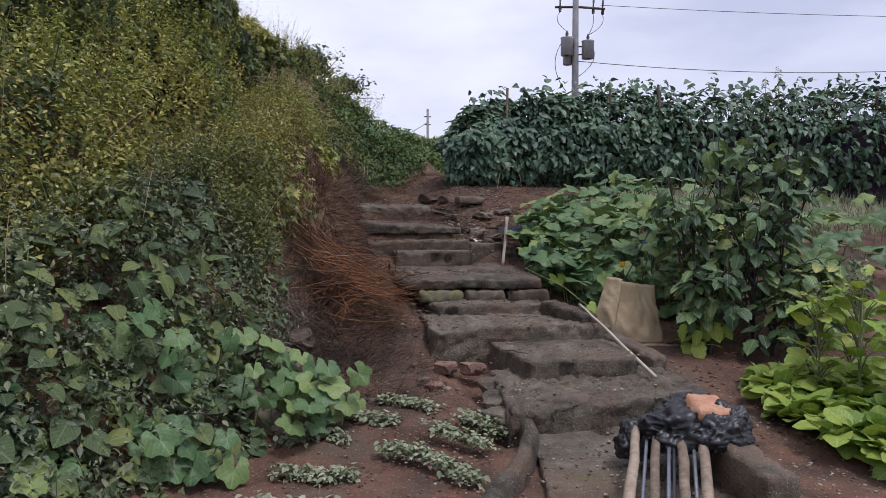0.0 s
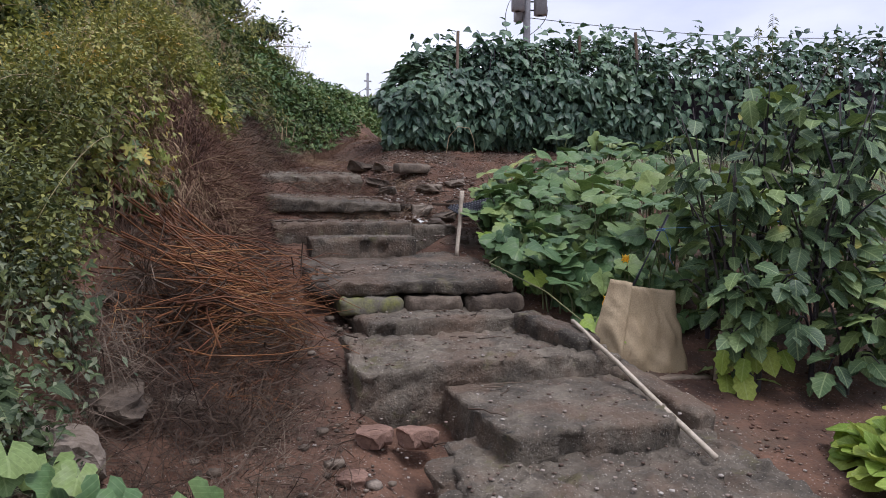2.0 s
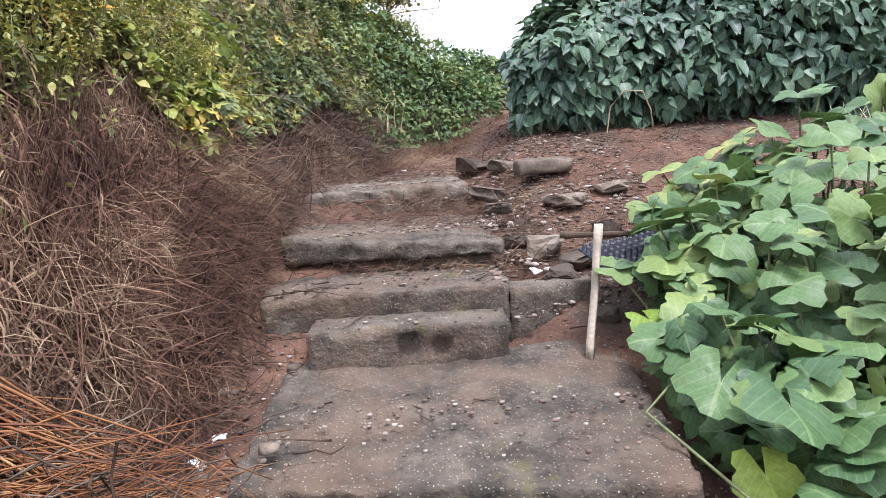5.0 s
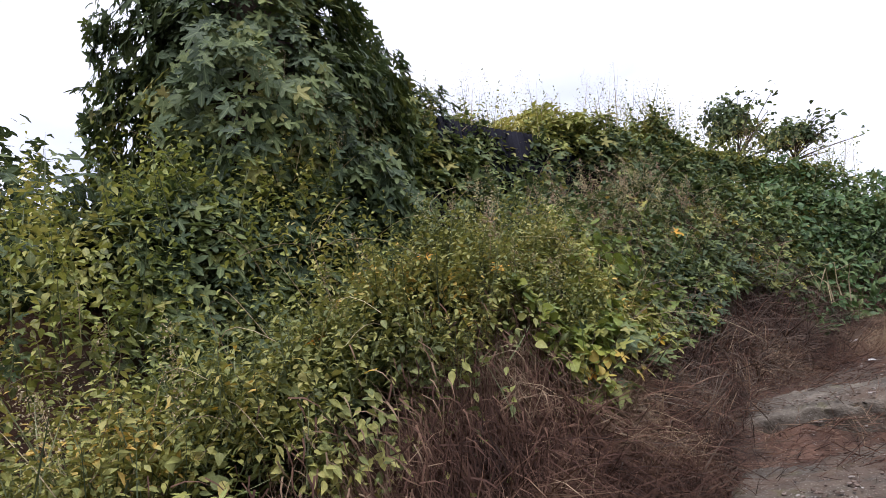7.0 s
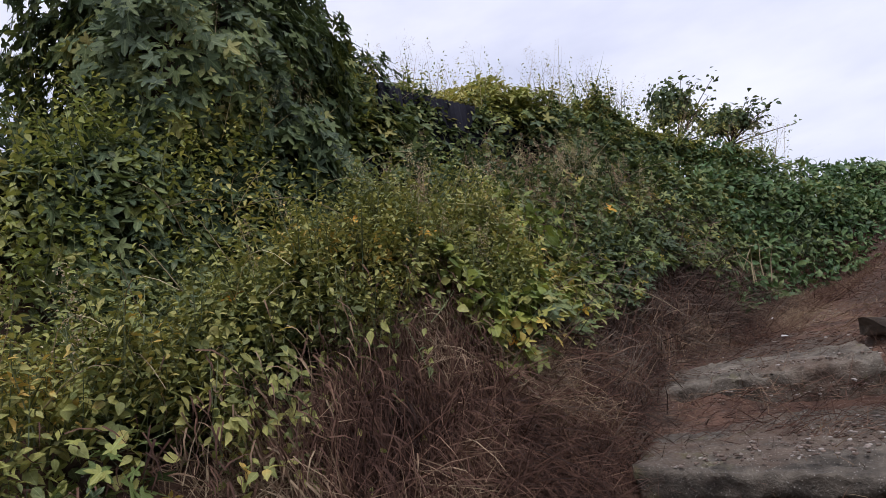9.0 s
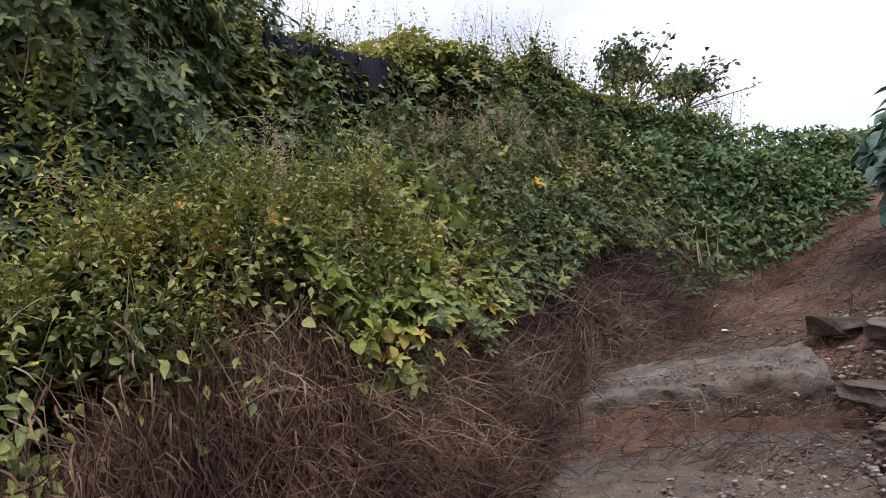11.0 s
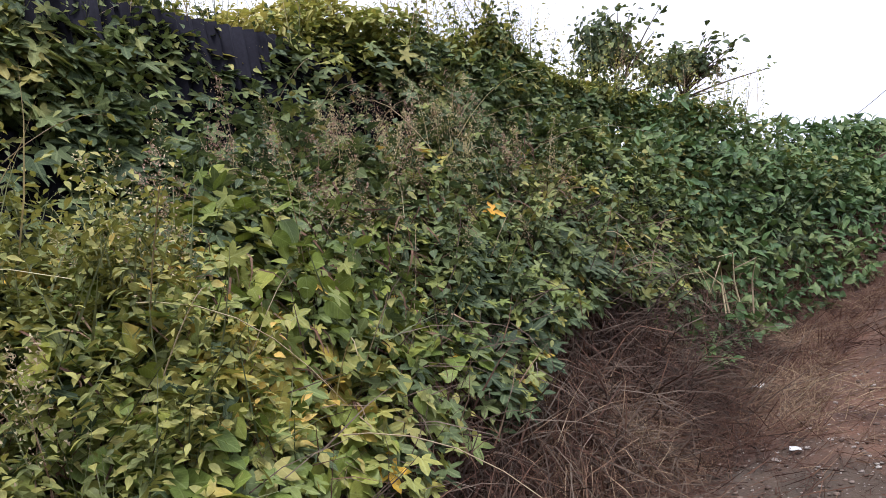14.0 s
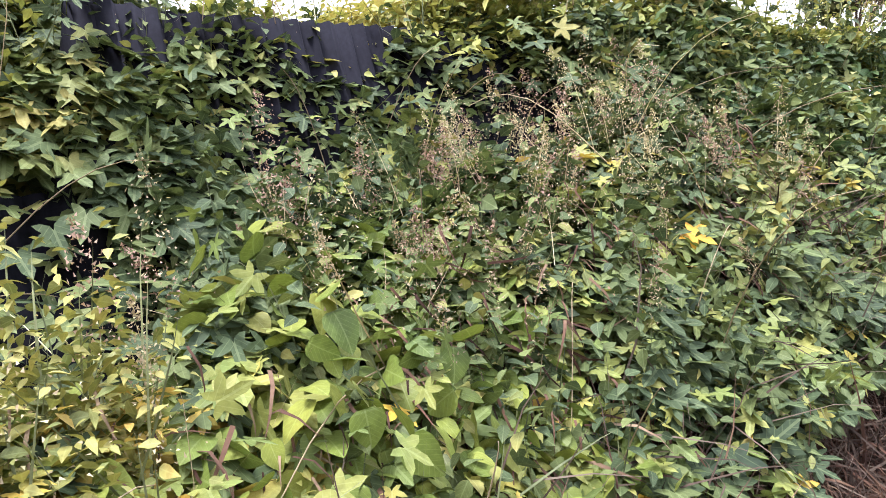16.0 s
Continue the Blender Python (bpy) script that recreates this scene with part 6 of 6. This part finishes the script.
def cloth(name, a, b, c, d, bulge, parent, thick=0.015, label=""):
    """A creased sheet between four corners."""
    a, b, c, d = map(np.array, (a, b, c, d))
    uvw, q = box_shell(22, 22, 1)
    u, v = uvw[:, :1], uvw[:, 1:2]
    co = (a * (1 - u) + b * u) * (1 - v) + (d * (1 - u) + c * u) * v
    out = np.cross(b - a, d - a)
    out = out / np.linalg.norm(out)
    fold = np.array([noise.noise(Vector((p[0] * 7, p[1] * 7, p[2] * 3))) * 0.045 + abs(noise.noise(Vector((p[0] * 13 + p[2] * 4, 3, p[2] * 5)))) * 0.05 for p in co])
    co = co + out * (bulge * np.sin(np.pi * u) * np.sin(np.pi * np.clip(v, 0, 1)) ** 0.6 + fold[:, None] + (uvw[:, 2:] - 0.5) * thick)
    return place(name, raw_mesh(name, co, q, M_BAG, smooth=True), parent, label=label)


cloth("front", (4.87, 7.10, 0.60), (5.51, 7.08, 0.57), (5.47, 7.25, 1.17), (5.03, 7.25, 1.23), 0.03, sack)
cloth("back", (4.87, 7.34, 0.60), (5.51, 7.36, 0.57), (5.47, 7.27, 1.17), (5.03, 7.27, 1.23), -0.05, sack)
cloth("side_flap", (4.70, 7.20, 0.62), (4.90, 7.04, 0.60), (5.08, 7.18, 1.25), (4.96, 7.28, 1.27), 0.01, sack, 0.02, "stiff folded side of the sack")
tubes("garden_rod", [(np.array([(5.10, 7.30, 0.9), (5.14, 7.28, 1.2), (5.42, 7.26, 1.74)]), 0.011)], M_TRAY, None, 7, label="dark green plant rod standing behind the sack", category="rod")
loops = [(np.array([(5.36 + 0.03 * math.cos(t), 7.26 + 0.03 * math.sin(t), 1.62 + 0.01 * t / 6) for t in np.linspace(0, 12, 30)]), 0.003), (np.array([(5.38, 7.24, 1.63), (5.42, 7.22, 1.5), (5.40, 7.2, 1.42), (5.44, 7.2, 1.36)]), 0.0025), (np.array([(5.38, 7.26, 1.64), (5.7, 7.1, 1.66), (6.1, 6.9, 1.7)]), 0.002)]
tubes("blue_string", loops, M_ROPE, None, 4, label="blue string tied round the plant rod", category="string")

# ---------- bundle of stakes under black plastic ----------
bundle = thing("stake_bundle", "bundle of weathered wooden stakes and pipes", "stakes")
for k, (dx, r, mat) in enumerate([(0.0, 0.028, M_WOOD), (0.055, 0.010, M_PIPE), (0.105, 0.026, M_WOOD), (0.165, 0.011, M_PIPE), (0.19, 0.009, M_TRAY), (0.235, 0.027, M_WOOD), (0.285, 0.010, M_PIPE), (0.33, 0.028, M_WOOD)]):
    a, b = np.array([2.90 + dx * 0.95, 3.0 - dx * 0.45, 0.42 + r]), np.array([3.76 + dx * 1.1, 4.45 - dx * 0.35, 0.575 + r])
    s = np.linspace(-0.05, 1, 8)[:, None]
    co, q = tube(a * (1 - s) + b * s + rng.normal(0, 0.004 if mat is M_WOOD else 0, (8, 3)), r * (1 + (0.06 * rng.normal(0, 1, 8) if mat is M_WOOD else np.zeros(8))), 9)
    place("stake" if mat is M_WOOD else "pipe", raw_mesh("stake", co, q, mat, smooth=True), bundle)
plastic = thing("plastic_sheet", "crumpled black plastic sheet over the stakes", "plastic sheet")


def crumple(name, centre, size, seed, mat=M_BLACK):
    bm = bmesh.new()
    bmesh.ops.create_icosphere(bm, subdivisions=5, radius=1.0)
    for v in bm.verts:
        c = v.co.copy()
        k = noise.noise(c * 1.6 + Vector((seed, 0, 0))) * 0.35 - abs(noise.noise(c * 4.2 + Vector((0, seed, 0)))) * 0.35 - abs(noise.noise(c * 9 + Vector((0, 0, seed)))) * 0.14
        c = c * (1 + k)
        v.co = Vector((c.x * size[0], c.y * size[1], max(c.z, -0.5) * size[2])) + Vector(centre)
    return part(name, bm, mat, plastic)


crumple("fold", (3.95, 4.28, 0.60), (0.27, 0.2, 0.16), 1)
crumple("fold", (3.74, 4.42, 0.50), (0.13, 0.13, 0.14), 4)
crumple("fold", (4.13, 4.45, 0.63), (0.2, 0.2, 0.15), 7)
crumple("fold", (4.22, 4.22, 0.66), (0.14, 0.14, 0.13), 9)
crumple("fold", (4.1, 4.1, 0.62), (0.2, 0.12, 0.13), 12)
rough_block("flat_weight", [(3.97, 4.12), (4.24, 4.16), (4.22, 4.36), (4.02, 4.36)], [0.76, 0.75, 0.80, 0.81], 0.69, M_TERRA, None, 0.03, 0.03, 0.02, seed=77, label="flat reddish stone weighing down the black plastic", category="stone")
n = 60
place("grass_tuft", leaf_mesh("grass_tuft", np.array([3.83, 5.08, 0.37]) + jitter(n, 0.03) * [1, 1, 0], unit(jitter(n, 1)), unit(jitter(n, 0.4) + [0, 0, 1]), rng.uniform(0.08, 0.2, n), L_STRAW, M_DRY), None, label="small dry grass tuft at the step's foot", category="grass tuft")

# ---------- power pole ----------
pole = thing("utility_pole", "grey utility pole with crossarm and two transformers", "utility pole", m=pose(13.2, 27, 2.9))
co, q = tube([(0, 0, -0.2), (0, 0, 4), (0, 0, 8.25)], [0.17, 0.145, 0.12], 12)
place("shaft", raw_mesh("shaft", co, q, M_POLE, smooth=True), pole)
tubes("crossarm", [(np.array([(-0.85, 0.1, 7.82), (0.2, 0, 7.86), (1.25, -0.1, 7.82)]), 0.05)], M_TWIG, pole, 6)
for x in (-0.68, 0.78, 1.2):
    tubes("insulator", [(np.array([(x, 0, 7.62), (x, 0, 7.72), (x, 0, 7.9), (x + 0.02, 0, 8.2)]), [0.05, 0.07, 0.03, 0.05])], M_TRAY, pole, 8)
for x, z in ((-0.42, 6.2), (0.5, 6.12)):
    tubes("transformer", [(np.array([(x, -0.12, z - 0.38), (x, -0.12, z - 0.37), (x, -0.12, z + 0.3), (x, -0.12, z + 0.34), (x, -0.12, z + 0.38)]), [0.1, 0.25, 0.25, 0.27, 0.1])], M_GREY, pole, 18, label="grey cylindrical transformer can")
    tubes("bushing", [(np.array([(x, -0.12, z + 0.36), (x, -0.12, z + 0.5), (x, -0.12, z + 0.62)]), [0.05, 0.07, 0.03])], M_TRAY, pole, 8)
    tubes("bracket", [(np.array([(0, 0, z + 0.12), (x, -0.1, z + 0.12)]), 0.03), (np.array([(0, 0, z - 0.2), (x, -0.1, z - 0.2)]), 0.03)], M_WIRE, pole, 6)
tubes("small_transformer", [(np.array([(-0.2, 0.3, 5.55), (-0.2, 0.3, 5.56), (-0.2, 0.3, 6.4)]), [0.1, 0.2, 0.2])], M_GREY, pole, 14)
arc = lambda a, b, sag, n=12: np.array([np.array(a) * (1 - s) + np.array(b) * s + np.array([0, 0, -sag * 4 * s * (1 - s)]) for s in np.linspace(0, 1, n)])
side = lambda a, b, out, n=12: np.array([np.array(a) * (1 - s) + np.array(b) * s + np.array([out * 4 * s * (1 - s), 0, 0]) for s in np.linspace(0, 1, n)])
tubes("drop_wire", [(side((-0.68, 0, 7.6), (-0.42, -0.12, 6.8), -0.25), 0.012), (side((0.78, 0, 7.6), (0.5, -0.12, 6.7), 0.1), 0.012), (side((1.2, 0, 7.6), (0.5, -0.12, 6.7), 0.25), 0.012), (side((-0.6, -0.1, 6.4), (-0.4, 0, 4.4), -0.4), 0.014), (side((0.7, -0.1, 6.3), (0.1, 0, 5.0), 0.35), 0.014)], M_WIRE, pole, 5)
tubes("lower_arm", [(np.array([(-0.45, 0, 4.25), (0.35, 0, 4.65)]), 0.035), (np.array([(0.1, 0, 4.0), (0.5, 0, 4.15), (0.95, -0.1, 4.3)]), [0.02, 0.03, 0.06])], M_TWIG, pole, 6)
for start, stop, sag, r in [((13.3, 27, 8.55), (45, 27.5, 11.2), 0.9, 0.015), ((14.3, 27, 10.9), (60, 20, 12.5), 0.8, 0.012), ((13.0, 27, 7.1), (-4, 62, 6.5), 1.2, 0.013)]:
    tubes("overhead_wire", [(arc(start, stop, sag, 20), r)], M_WIRE, None, 5, label="thin overhead wire strung from the pole", category="wire", group="overhead wires")
far_pole = thing("utility_pole", "distant slim utility pole against the sky", "utility pole", m=pose(15.65, 70, 3.0))
co, q = tube([(0, 0, -0.2), (0, 0, 10.8)], [0.16, 0.12], 8)
place("shaft", raw_mesh("shaft", co, q, M_POLE, smooth=True), far_pole)
tubes("crossarm", [(np.array([(-0.35, 0, 10.0), (0.35, 0, 10.0)]), 0.06), (np.array([(-0.3, 0, 9.2), (0.3, 0, 9.2)]), 0.06)], M_TWIG, far_pole, 6)
tubes("overhead_wire", [(arc((15.6, 70, 12.4), (4, 62, 7.5), 0.8, 16), 0.025)], M_WIRE, None, 4, label="thin wire sagging from the distant pole", category="wire", group="overhead wires")
